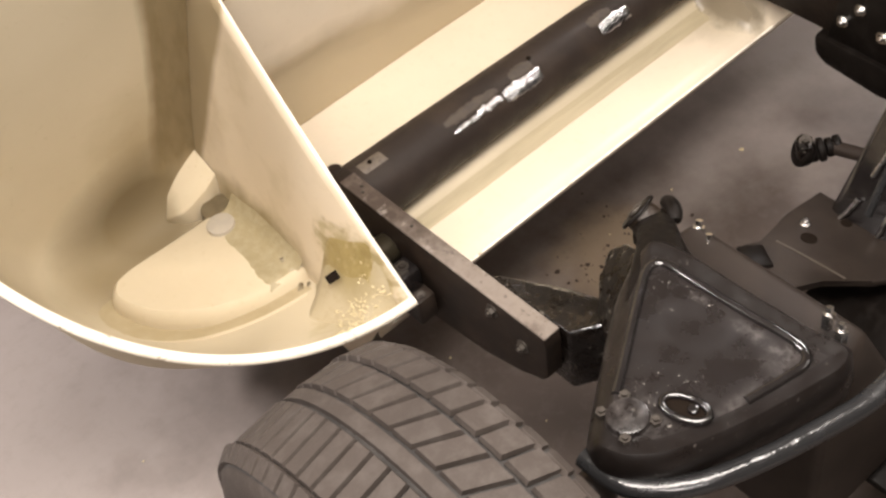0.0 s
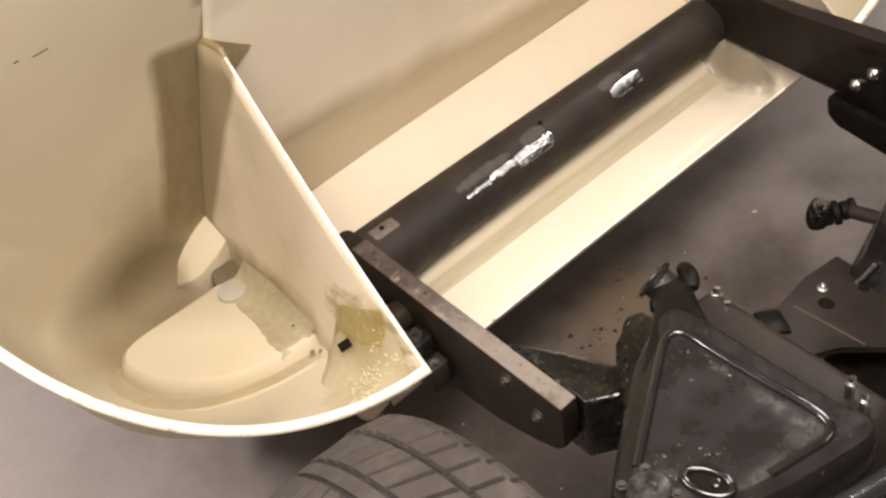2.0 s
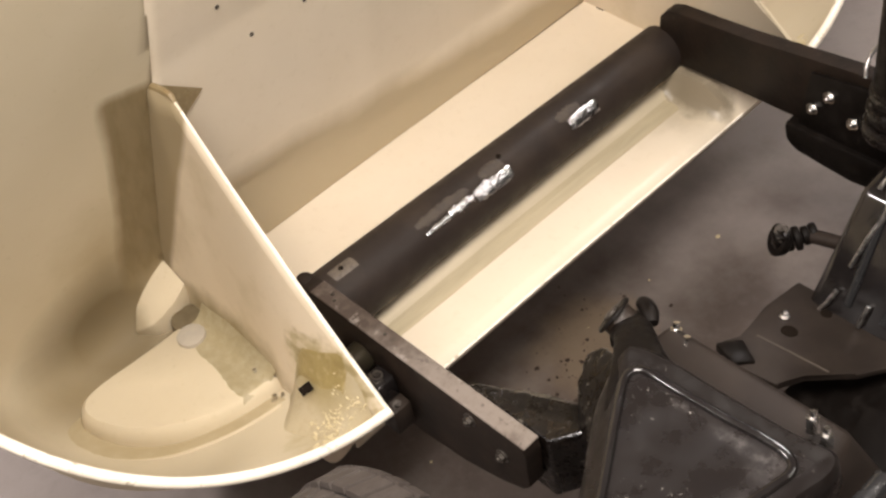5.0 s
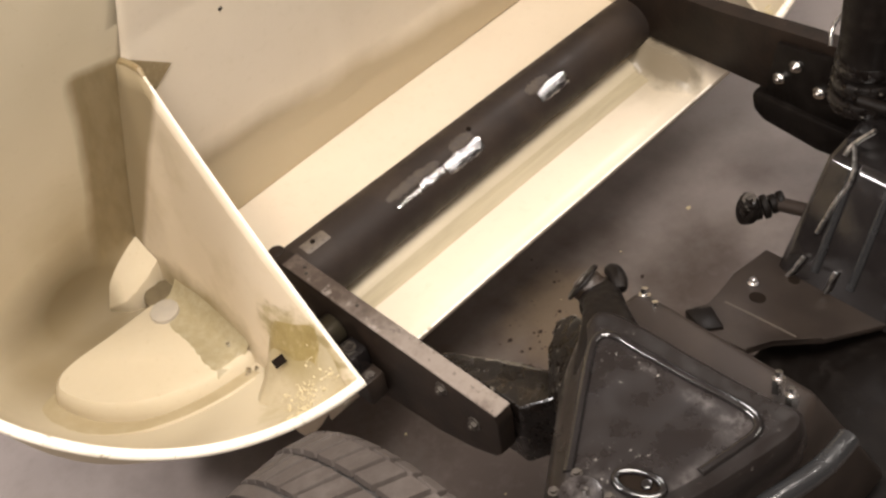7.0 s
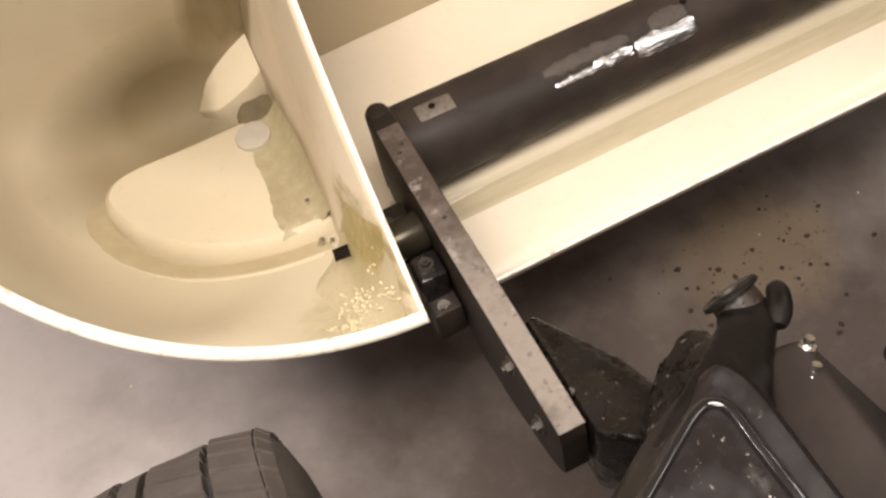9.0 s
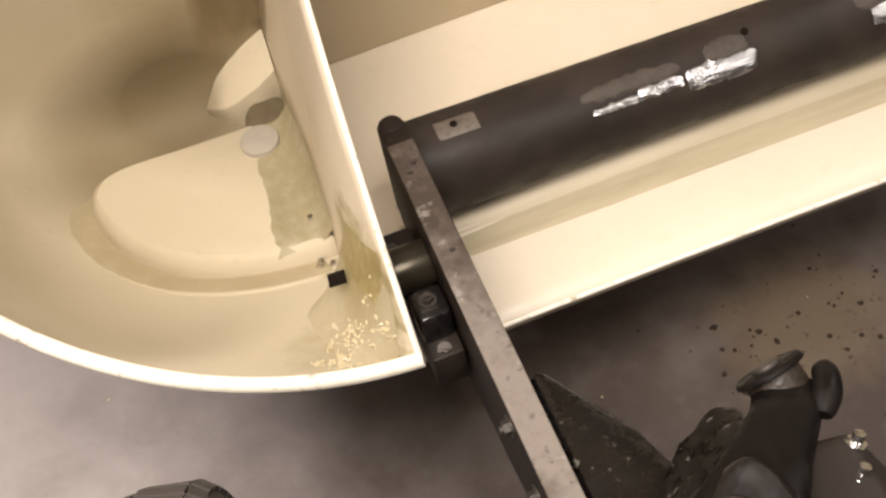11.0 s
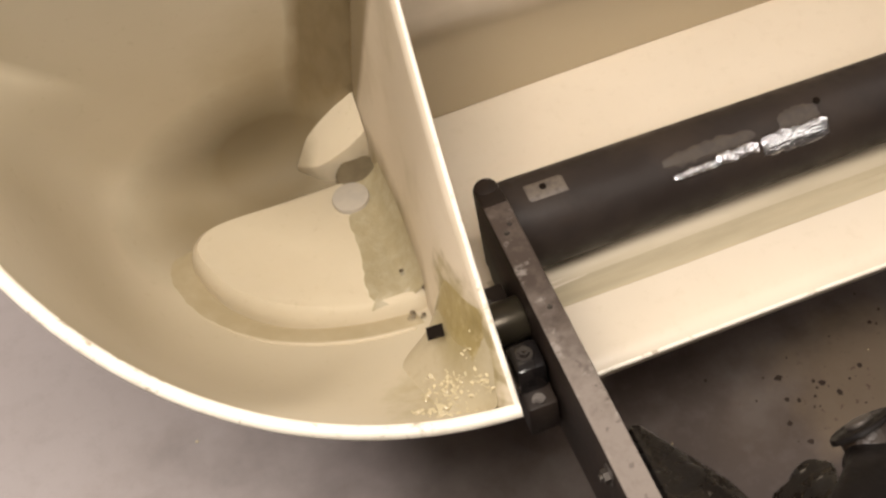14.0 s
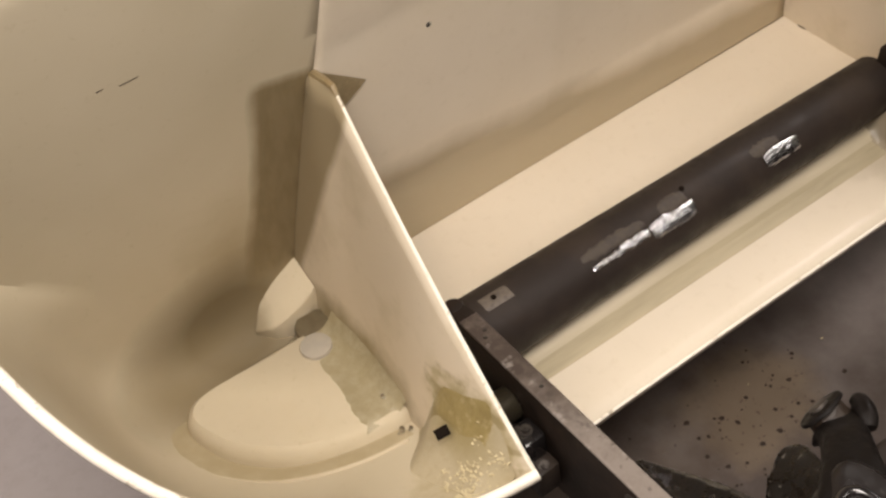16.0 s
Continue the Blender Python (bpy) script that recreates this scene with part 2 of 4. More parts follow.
m = Mat("dusty_dark_steel", (0.021, 0.0155, 0.0125), 0.5, 0.0, 0.2)
m.mix(m.noise(16, 4, 0.6, 0.4, 0.65), (0.032, 0.024, 0.019), 0.8)
m.mix(m.noise(80, 4, 0.6, 0.5, 0.7), (0.02, 0.016, 0.013), 0.5)
dusty_steel = m.m
m = Mat("gloss_black_enamel", (0.0095, 0.008, 0.0078), 0.12, 0.0, 1.0)
m.mix(m.noise(60, 5, 0.7, 0.55, 0.75), (0.03, 0.026, 0.025), 0.5)
m.rough(m.noise(22, 5, 0.7, 0.35, 0.65), 0.08, 0.22)
m.bump(m.noise(25, 3, 0.6, 0.3, 0.7), 0.1, 0.0015)
gloss_black = m.m
m = Mat("dusty_black_plate", (0.0115, 0.009, 0.0082), 0.3, 0.0, 0.45)
m.mix(m.noise(25, 4, 0.6, 0.45, 0.7), (0.014, 0.012, 0.012), 0.6)
m.mix(m.noise(7, 3, 0.6, 0.5, 0.7), (0.024, 0.02, 0.019), 0.5)
# scuffs and flaked paint
for place, size in (((0.074, -0.65, 0.63), (0.012, 0.045, 0.02)), ((0.07, -0.695, 0.63), (0.03, 0.025, 0.02)), ((0.073, -0.572, 0.63), (0.008, 0.02, 0.02)), ((-0.1, -0.63, 0.63), (0.05, 0.05, 0.02)), ((-0.02, -0.7, 0.63), (0.06, 0.02, 0.02))):
    m.mix(m.math("MULTIPLY", m.blob(place, size, 0.8, 0.4, 40), m.noise(70, 5, 0.75, 0.42, 0.75)), (0.16, 0.145, 0.138), 0.55)
m.mix(m.math("MULTIPLY", m.noise(190, 3, 0.6, 0.66, 0.71), m.noise(15, 3, 0.6, 0.5, 0.62)), (0.45, 0.42, 0.38), 0.9)
m.rough(m.noise(22, 5, 0.7, 0.35, 0.65), 0.2, 0.4)
m.bump(m.noise(22, 3, 0.6, 0.3, 0.7), 0.1, 0.002)
plate_black = m.m
m = Mat("arm_edge_black", (0.0085, 0.0064, 0.0056), 0.35, 0.0, 0.3)
m.mix(m.noise(25, 4, 0.6, 0.45, 0.7), (0.014, 0.011, 0.01), 0.6)
m.mix(m.noise(140, 3, 0.6, 0.66, 0.72), (0.12, 0.105, 0.095), 0.5)
m.rough(m.noise(22, 5, 0.7, 0.35, 0.65), 0.25, 0.5)
arm_edge = m.m
m = Mat("polished_black_rib", (0.03, 0.03, 0.031), 0.12, 0.4, 0.9)
m.rough(m.noise(30, 4, 0.6, 0.35, 0.65), 0.1, 0.3)
m.bump(m.noise(35, 3, 0.6, 0.3, 0.7), 0.3, 0.003)
rib_black = m.m
m = Mat("tar_black", (0.0055, 0.0042, 0.0035), 0.5, 0.0, 0.1)
m.mix(m.noise(30, 4, 0.6, 0.5, 0.7), (0.013, 0.0105, 0.009), 0.7)
m.rough(m.noise(60, 4, 0.7, 0.4, 0.65), 0.35, 0.65)
m.bump(m.noise(60, 3, 0.6, 0.3, 0.7), 0.18, 0.0015)
tar_black = m.m
m = Mat("wet_tar", (0.0042, 0.0031, 0.0026), 0.25, 0.0, 0.4)
m.mix(m.noise(40, 4, 0.6, 0.5, 0.7), (0.009, 0.006, 0.0043), 0.7)
m.mix(m.noise(120, 2, 0.5, 0.68, 0.72), (0.2, 0.18, 0.15), 0.5)
m.rough(m.noise(50, 4, 0.7, 0.4, 0.65), 0.15, 0.5)
m.bump(m.noise(35, 3, 0.5, 0.3, 0.7), 0.18, 0.003)
wet_tar = m.m
m = Mat("rusty_bush_face", (0.03, 0.0195, 0.012), 0.4)
m.mix(m.noise(90, 4, 0.6, 0.4, 0.65), (0.014, 0.009, 0.006), 0.8)
m.bump(m.noise(110, 3, 0.6, 0.3, 0.7), 0.5, 0.002)
rusty_face = m.m
m = Mat("bright_scraped_steel", (0.75, 0.75, 0.76), 0.22, 1.0)
m.mix(m.noise(160, 4, 0.7, 0.45, 0.65, (1, 3, 3)), (0.3, 0.29, 0.28), 0.4)
m.bump(m.noise(70, 3, 0.6, 0.3, 0.7, (0.5, 2, 2)), 0.45, 0.002)
bright_steel = m.m
m = Mat("zinc_bolt", (0.78, 0.77, 0.75), 0.22, 1.0)
m.mix(m.noise(200, 3, 0.6, 0.45, 0.6), (0.2, 0.18, 0.165), 0.6)
zinc = m.m
m = Mat("pipe_steel", (0.62, 0.61, 0.59), 0.3, 1.0)
m.mix(m.noise(90, 3, 0.6, 0.45, 0.6), (0.1, 0.09, 0.085), 0.7)
pipe_steel = m.m
m = Mat("dull_oily_bolt", (0.07, 0.06, 0.05), 0.5, 0.6)
m.mix(m.noise(150, 3, 0.6, 0.45, 0.6), (0.05, 0.04, 0.035), 0.7)
dull_bolt = m.m
m = Mat("tyre_rubber", (0.048, 0.038, 0.032), 0.75, 0.0, 0.3)
m.mix(m.noise(40, 5, 0.7, 0.45, 0.65), (0.078, 0.066, 0.058), 0.6)
m.mix(m.noise(7, 3, 0.6, 0.4, 0.7), (0.034, 0.027, 0.023), 0.5)
m.bump(m.noise(220, 3, 0.6, 0.3, 0.7), 0.3, 0.001)
rubber = m.m
m = Mat("tyre_groove_rubber", (0.025, 0.022, 0.02), 0.8)
m.mix(m.noise(40, 5, 0.7, 0.45, 0.65), (0.05, 0.044, 0.04), 0.8)
groove_rubber = m.m
m = Mat("primer_smear", (0.06, 0.047, 0.036), 0.55, 0.0, 0.3)
m.mix(m.noise(70, 4, 0.6, 0.45, 0.6), (0.045, 0.036, 0.03), 0.8)
worn_patch = m.m
m = Mat("tan_tag_paint", (0.11, 0.088, 0.068), 0.55)
m.mix(m.noise(120, 3, 0.6, 0.45, 0.65), (0.06, 0.047, 0.036), 0.8)
tag_paint = m.m
m = Mat("dull_brass", (0.05, 0.041, 0.026), 0.3, 0.6)
m.mix(m.noise(60, 4, 0.6, 0.45, 0.6), (0.05, 0.04, 0.03), 0.7)
dark_brass = m.m
m = Mat("grey_plug", (0.37, 0.325, 0.26), 0.6)
m.mix(m.noise(60, 4, 0.6, 0.4, 0.6), (0.32, 0.29, 0.24), 0.6)
plug_grey = m.m
m = Mat("white_froth", (0.5, 0.42, 0.26), 0.12)
m.mix(m.noise(200, 3, 0.6, 0.45, 0.6), (0.5, 0.43, 0.27), 0.6)
froth_white = m.m
m = Mat("dark_void", (0.01, 0.007, 0.005), 0.9, 0.0, 0.05)
void = m.m
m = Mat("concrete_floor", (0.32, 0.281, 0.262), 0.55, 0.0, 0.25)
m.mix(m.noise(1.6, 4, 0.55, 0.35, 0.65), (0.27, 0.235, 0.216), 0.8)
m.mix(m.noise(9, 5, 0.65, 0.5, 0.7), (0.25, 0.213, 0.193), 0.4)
# painted light and shade: floor dark under the car, paler round it
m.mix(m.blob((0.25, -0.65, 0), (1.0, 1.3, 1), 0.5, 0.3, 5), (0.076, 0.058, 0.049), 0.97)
m.mix(m.noise(30, 6, 0.7, 0.5, 0.7), (0.17, 0.152, 0.14), 0.22)
m.mix(m.blob((0.43, -0.06, 0), (0.15, 0.13, 1), 0.5, 0.6, 9), (0.2, 0.15, 0.1), 0.65)
m.mix(m.blob((0.3, -0.06, 0), (0.2, 0.12, 1), 0.8, 0.6, 7), (0.14, 0.105, 0.075), 0.25)
m.mix(m.math("MULTIPLY", m.blob((0.42, -0.09, 0), (0.16, 0.13, 1), 0.6, 0.7, 9), m.noise(85, 3, 0.6, 0.62, 0.66)), (0.09, 0.06, 0.045), 0.8)
m.rough(m.noise(6, 4, 0.6, 0.35, 0.65), 0.42, 0.65)
m.bump(m.noise(180, 4, 0.6, 0.3, 0.7), 0.12, 0.001)
concrete = m.m
m = Mat("dark_crumb", (0.036, 0.025, 0.019), 0.7, 0.0, 0.2)
m.mix(m.noise(300, 2, 0.5, 0.4, 0.6), (0.045, 0.03, 0.022), 0.7)
dark_crumb = m.m
m = Mat("painted_wall", (0.2, 0.18, 0.155), 0.8)
m.mix(m.noise(3, 4, 0.6, 0.4, 0.6), (0.16, 0.145, 0.125), 0.6)
wall_paint = m.m
m = Mat("ceiling_paint", (0.42, 0.39, 0.34), 0.8)
m.mix(m.noise(3, 4, 0.6, 0.4, 0.6), (0.36, 0.33, 0.29), 0.6)
ceiling_paint = m.m


# ---------- building blocks ----------
def link_mesh(name, bm, material, smooth=True):
    me = bpy.data.meshes.new(name)
    bmesh.ops.recalc_face_normals(bm, faces=bm.faces)
    bm.to_mesh(me)
    bm.free()
    for mt in material if isinstance(material, (list, tuple)) else (material,):
        me.materials.append(mt)
    if smooth:
        me.polygons.foreach_set("use_smooth", [True] * len(me.polygons))
        me.set_sharp_from_angle(angle=radians(38))
    return me


def part(name, bm, material, parent, label="", smooth=True):
    ob = new(name, link_mesh(name, bm, material, smooth))
    ob.parent = parent
    if label:
        tagged(ob, label)
    return ob


def thing(name, label, category, group="", place=(0, 0, 0)):
    ob = new(name)
    ob.empty_display_size = 0.05
    ob.location = place
    return tagged(ob, label, category, group)


def box(x0, x1, y0, y1, z0, z1, bevel=0.0, seg=2):
    bm = bmesh.new()
    bmesh.ops.create_cube(bm, size=1)
    for v in bm.verts:
        v.co = Vector(((x0 + x1) / 2 + v.co.x * (x1 - x0), (y0 + y1) / 2 + v.co.y * (y1 - y0), (z0 + z1) / 2 + v.co.z * (z1 - z0)))
    if bevel:
        bmesh.ops.bevel(bm, geom=bm.edges[:], offset=bevel, segments=seg, affect="EDGES", profile=0.5)
    return bm


def prism(points, way, bevel=0.0):
    """A closed outline pushed along way, with softened edges."""
    bm = bmesh.new()
    a = [bm.verts.new(p) for p in points]
    b = [bm.verts.new(Vector(p) + Vector(way)) for p in points]
    bm.faces.new(a)
    bm.faces.new(b[::-1])
    n = len(a)
    for i in range(n):
        bm.faces.new((a[i], b[i], b[(i + 1) % n], a[(i + 1) % n]))
    if bevel:
        bmesh.ops.bevel(bm, geom=bm.edges[:], offset=bevel, segments=2, affect="EDGES", profile=0.5)
    return bm


def rod(a, b, r, r2=None, seg=24, bevel=0.0, bm=None):
    """A round bar from a to b."""
    own = bm is None
    bm = bm or bmesh.new()
    a, b = Vector(a), Vector(b)
    q = (b - a).to_track_quat("Z", "Y").to_matrix().to_4x4()
    made = bmesh.ops.create_cone(bm, cap_ends=True, segments=seg, radius1=r, radius2=r if r2 is None else r2, depth=(b - a).length, matrix=Matrix.Translation((a + b) / 2) @ q)
    if bevel and own:
        bmesh.ops.bevel(bm, geom=[e for e in bm.edges if any(len(f.verts) > 4 for f in e.link_faces)], offset=bevel, segments=2, affect="EDGES", profile=0.5)
    return bm


def sweep(points, r, seg=10, flat=1.0, bm=None):
    """A round bead along a line of places. flat squeezes it upright."""
    bm = bm or bmesh.new()
    pts = [Vector(p) for p in points]
    rings = []
    for i, p in enumerate(pts):
        d = (pts[min(i + 1, len(pts) - 1)] - pts[max(i - 1, 0)]).normalized()
        side = d.cross(Vector((0, 0, 1)))
        side = side.normalized() if side.length > 1e-4 else Vector((1, 0, 0))
        up = side.cross(d)
        rr = r[i] if isinstance(r, (list, tuple)) else r
        rings.append([bm.verts.new(p + side * math.cos(k * math.tau / seg) * rr + up * math.sin(k * math.tau / seg) * rr * flat) for k in range(seg)])
    for a, b in zip(rings, rings[1:]):
        for k in range(seg):
            bm.faces.new((a[k], b[k], b[(k + 1) % seg], a[(k + 1) % seg]))
    bm.faces.new(rings[0])
    bm.faces.new(rings[-1][::-1])
    return bm


def hex_bolt(parent, place, way, r=0.009, h=0.006, washer=True, material=None, name="bolt", label=""):
    way = Vector(way).normalized()
    p = Vector(place)
    bm = bmesh.new()
    if washer:
        rod(p, p + way * 0.0018, r * 1.5, seg=16, bm=bm)
    rod(p, p + way * (h + 0.0018), r, seg=6, bm=bm)
    rod(p, p + way * (h + 0.005), r * 0.5, seg=10, bm=bm)
    return part(name, bm, material or zinc, parent, label)


def smooth_step(a, b, x):
    k = min(max((x - a) / (b - a), 0), 1)
    return k * k * (3 - 2 * k)


# ---------- setting ----------
def sheet(name, x0, x1, y0, y1, z0, z1, material, label):
    ob = new(name, link_mesh(name, box(x0, x1, y0, y1, z0, z1), material, False))
    return tagged(ob, label, kind="structure")


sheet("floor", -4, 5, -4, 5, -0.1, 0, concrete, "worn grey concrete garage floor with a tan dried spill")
sheet("wall_north", -4, 5, 5, 5.12, 0, 2.8, wall_paint, "plain painted garage wall")
sheet("wall_south", -4, 5, -4.12, -4, 0, 2.8, wall_paint, "plain painted garage wall")
sheet("wall_east", 5, 5.12, -4, 5, 0, 2.8, wall_paint, "plain painted garage wall")
sheet("wall_west", -4.12, -4, -4, 5, 0, 2.8, wall_paint, "plain painted garage wall")
sheet("ceiling", -4, 5, -4, 5, 2.8, 2.9, ceiling_paint, "plain painted garage ceiling")

from mathutils.bvhtree import BVHTree

# ---------- the cream front body ----------
MID = 0.417  # the car's centre line
CENTRE = Vector((-0.2, 0.1, 0.62))
RIM = [Vector(p) for p in ((-0.059, -0.163, 0.407), (-0.258, -0.13, 0.376), (-0.518, -0.078, 0.546), (-0.541, 0.238, 0.758))]


def rim_point(u):
    a, b, c, d = RIM
    if u <= 1:
        return a * (1 - u) ** 3 + b * 3 * u * (1 - u) ** 2 + c * 3 * u * u * (1 - u) + d * u**3
    return d + (d - c).normalized() * 0.45 * (u - 1)


def panel_x(z):
    return -0.116 + 0.105 * z


def far_side(bm):
    for v in bm.verts:
        v.co.x = 2 * MID - v.co.x
    bmesh.ops.reverse_faces(bm, faces=bm.faces)
    return bm


# the flat sides that the rounded bowl is drawn out of: way outwards, distance from CENTRE
SIDES = [(Vector(way), far) for way, far in (((0, 1, 0.31), 0.2244), ((0, 0, -1), 0.357), ((0, -1, -1), 0.43), ((-1, 0, -0.25), 0.309), ((-0.7, -0.7, -0.5), 0.312), ((1, 0, 0), 0.6), ((0, -1, 0.3), 0.6))]


def shell_radius(d):
    return sum((max(d.dot(way), 0) / far) ** 6 for way, far in SIDES) ** (-1 / 6)


def wing_back(x, z):
    """How far forward the wing's back wall stands; it leans over towards the rear."""
    back = 0.405 - 0.31 * (min(max(z, 0.3), 0.78) - 0.36) - 0.34 * max(z - 0.78, 0)
    return back + 0.03 * smooth_step(-0.12, -0.4, x)


def fender_mesh():
    """The inside of a front wing: a deep rounded bowl, cut off flat at the inner panel."""
    loop = [rim_point(u / 30) for u in range(33)]
    corners = [loop[-1], (-0.52, 0.215, 0.97), (-0.42, 0.16, 1.15), (-0.15, 0.155, 1.16), (0.15, 0.155, 1.15), (0.3, 0.1, 0.8), (0.25, -0.08, 0.45), (0.1, -0.15, 0.4), RIM[0]]
    for a, b in zip(corners, corners[1:]):
        loop += [Vector(a).lerp(Vector(b), k / 8) for k in range(1, 9)]
    loop.pop()
    pole = Vector((0.05, 0.72, -0.69)).normalized()
    bm = bmesh.new()
    rows = []
    steps = 30
    for p in loop:
        d = p - CENTRE
        g, d = d.length, d.normalized()
        g /= shell_radius(d)
        row = []
        for s in range(steps):
            w = s / steps
            angle = d.angle(pole)
            e = (d * math.sin((1 - w) * angle) + pole * math.sin(w * angle)) / math.sin(angle)
            r = shell_radius(e) * (g + (1 - g) * smooth_step(0.0, 0.55, w))
            row.append(bm.verts.new(CENTRE + e * r))
        rows.append(row)
    end = bm.verts.new(CENTRE + pole * shell_radius(pole))
    for a, b in zip(rows, rows[1:] + rows[:1]):
        for s in range(steps - 1):
            bm.faces.new((a[s], b[s], b[s + 1], a[s + 1]))
        bm.faces.new((a[-1], b[-1], end))
    cut = Vector((1, 0, -0.105)).normalized()
    bmesh.ops.bisect_plane(bm, geom=bm.verts[:] + bm.edges[:] + bm.faces[:], plane_co=(-0.109, 0, 0), plane_no=cut, clear_outer=True)
    left, best = set(bm.verts), []
    while left:  # keep the one large piece
        todo, piece = [left.pop()], []
        while todo:
            v = todo.pop()
            piece.append(v)
            for e in v.link_edges:
                o = e.other_vert(v)
                if o in left:
                    left.remove(o)
                    todo.append(o)
        best = max(best, piece, key=len)
    keep = set(best)
    bmesh.ops.delete(bm, geom=[v for v in bm.verts if v not in keep], context="VERTS")
    return bm


def thick(ob, t, offset=1.0):
    mod = ob.modifiers.new("thickness", "SOLIDIFY")
    mod.thickness, mod.offset = t, offset
    return ob


def panel_edge(k):
    """The sloping free edge of the inner panel; it bows a little towards the wing."""
    bow = 4 * k * (1 - k)
    return Vector((-0.062 + 0.032 * k - 0.0045 * bow, -0.163 + 0.393 * k + 0.008 * bow, 0.407 + 0.358 * k + 0.01 * bow))


def inner_panel_mesh():
    """The upright panel between wing and grille opening; its free top edge slopes up to the bonnet."""
    bm = bmesh.new()
    grid = []
    for i in range(39):
        k = min(i / 28, 1)
        e = panel_edge(k)
        if i > 28:  # behind the edge's end the panel runs down into the wall
            n = i - 28
            e = Vector((-0.03 - 0.0016 * n, 0.23 + 0.0125 * n, 0.765 - 0.002 * n)) if n < 5 else Vector((panel_x(0.724 - 0.097 * (n - 5)) + 0.001, 0.3 + 0.03 * (n - 5), 0.724 - 0.097 * (n - 5)))
        low = 0.4 - 0.235 * smooth_step(-0.172, 0.02, e.y)
        col = []
        for j in range(15):
            z = low + (e.z - low) * j / 14
            w = (z - low) / max(e.z - low, 0.001)
            out = 0.010 * math.exp(-((e.y / 0.13) ** 2)) * math.sin(math.pi * w) if i < 29 else 0
            x = panel_x(z) + (e.x - panel_x(e.z)) * w - out
            col.append(bm.verts.new((x, e.y, z)))
        grid.append(col)
    for a, b in zip(grid, grid[1:]):
        for j in range(14):
            bm.faces.new((a[j], b[j], b[j + 1], a[j + 1]))
    return bm


def bonnet_y(x, z):
    ledge = 0.455 - 0.125 * x if x < 0.85 else 0.35
    upper = 0.345 - 0.22 * (min(z, 0.78) - 0.46) - 0.34 * max(z - 0.78, 0)
    k = smooth_step(ledge - 0.05, ledge + 0.03, z)
    rib = 0.005 * math.exp(-(((x - 0.372) / 0.018) ** 2)) * k
    return 0.36 * (1 - k) + min(upper, 0.352) * k + 0.003 - rib


def bonnet_mesh():
    bm = bmesh.new()
    grid = []
    for i in range(41):
        k = i / 40
        row = []
        for j in range(71):
            z = 0.302 + 0.85 * (j / 70) ** 1.3
            x0 = panel_x(max(z, 0.3)) + 0.001 + 0.0025 * smooth_step(0.7, 0.77, z)
            x = x0 + (2 * MID - 2 * x0) * k
            y = bonnet_y(x, z)
            row.append(bm.verts.new((x, y, z)))
        grid.append(row)
    for a, b in zip(grid, grid[1:]):
        for j in range(70):
            bm.faces.new((a[j], b[j], b[j + 1], a[j + 1]))
    return bm


VALANCE = [(0.361, 0.302), (0.358, 0.302), (0.354, 0.3018), (0.22, 0.298), (0.11, 0.3), (0.075, 0.301), (0.064, 0.306), (0.054, 0.306), (0.046, 0.301), (0.034, 0.288), (0.02, 0.288), (-0.02, 0.291), (-0.06, 0.291), (-0.074, 0.289), (-0.08, 0.283), (-0.081, 0.274)]


def valance_mesh():
    bm = bmesh.new()
    grid = []
    for i in range(55):
        k = i / 30 if i < 24 else 0.8 + (i - 24) / 150
        row = []
        for y, z in VALANCE:
            x0 = panel_x(z)
            x = x0 + (2 * MID - 2 * x0) * k
            # the front half turns up at its far end
            up = min(max((x - 0.778) / 0.034, 0), 1) ** 2 * min(max((0.075 - y) / 0.03, 0), 1) * min(max((y + 0.074) / 0.03, 0), 1)
            row.append(bm.verts.new((x, y, z + 0.003 * math.sin(k * 5) + 0.05 * up)))
        grid.append(row)
    for a, b in zip(grid, grid[1:]):
        for j in range(len(VALANCE) - 1):
            bm.faces.new((a[j], b[j], b[j + 1], a[j + 1]))
    return bm


SHELF = [(-0.09, 0.1), (-0.113, 0.097), (-0.18, 0.111), (-0.253, 0.143), (-0.311, 0.199), (-0.338, 0.262), (-0.334, 0.296), (-0.3, 0.312), (-0.208, 0.313), (-0.128, 0.315), (-0.09, 0.325)]


def spline(points, per=5):
    out = []
    for i in range(len(points) - 1):
        p = [Vector(points[min(max(i + k, 0), len(points) - 1)]) for k in (-1, 0, 1, 2)]
        for s in range(per):
            t = s / per
            out.append(0.5 * (2 * p[1] + (p[2] - p[0]) * t + (2 * p[0] - 5 * p[1] + 4 * p[2] - p[3]) * t * t + (3 * p[1] - p[0] - 3 * p[2] + p[3]) * t**3))
    out.append(Vector(points[-1]))
    return out


def shelf_mesh():
    """The raised tongue-shaped lamp shelf on the wing's floor."""
    bm = bmesh.new()
    outline = [Vector((x, y, 0)) for x, y in SHELF]
    outline = spline([tuple(p) for p in outline])
    mid = Vector((-0.15, 0.22, 0))
    rings = []
    for grow, z in ((0.026, 0.205), (0.02, 0.225), (0.014, 0.25), (0.008, 0.278), (0.002, 0.296), (-0.006, 0.302)):
        ring = []
        for p in outline:
            d = (p - mid).normalized()
            ring.append(bm.verts.new((min(p.x + d.x * grow, panel_x(z) - 0.001), p.y + d.y * grow, z + 0.03 * (-p.x - 0.1) * 3 * (z > 0.27) * 0.3)))
        rings.append(ring)
    for a, b in zip(rings, rings[1:]):
        for i in range(len(a) - 1):
            bm.faces.new((a[i], a[i + 1], b[i + 1], b[i]))
    bm.faces.new(rings[-1])
    return bm


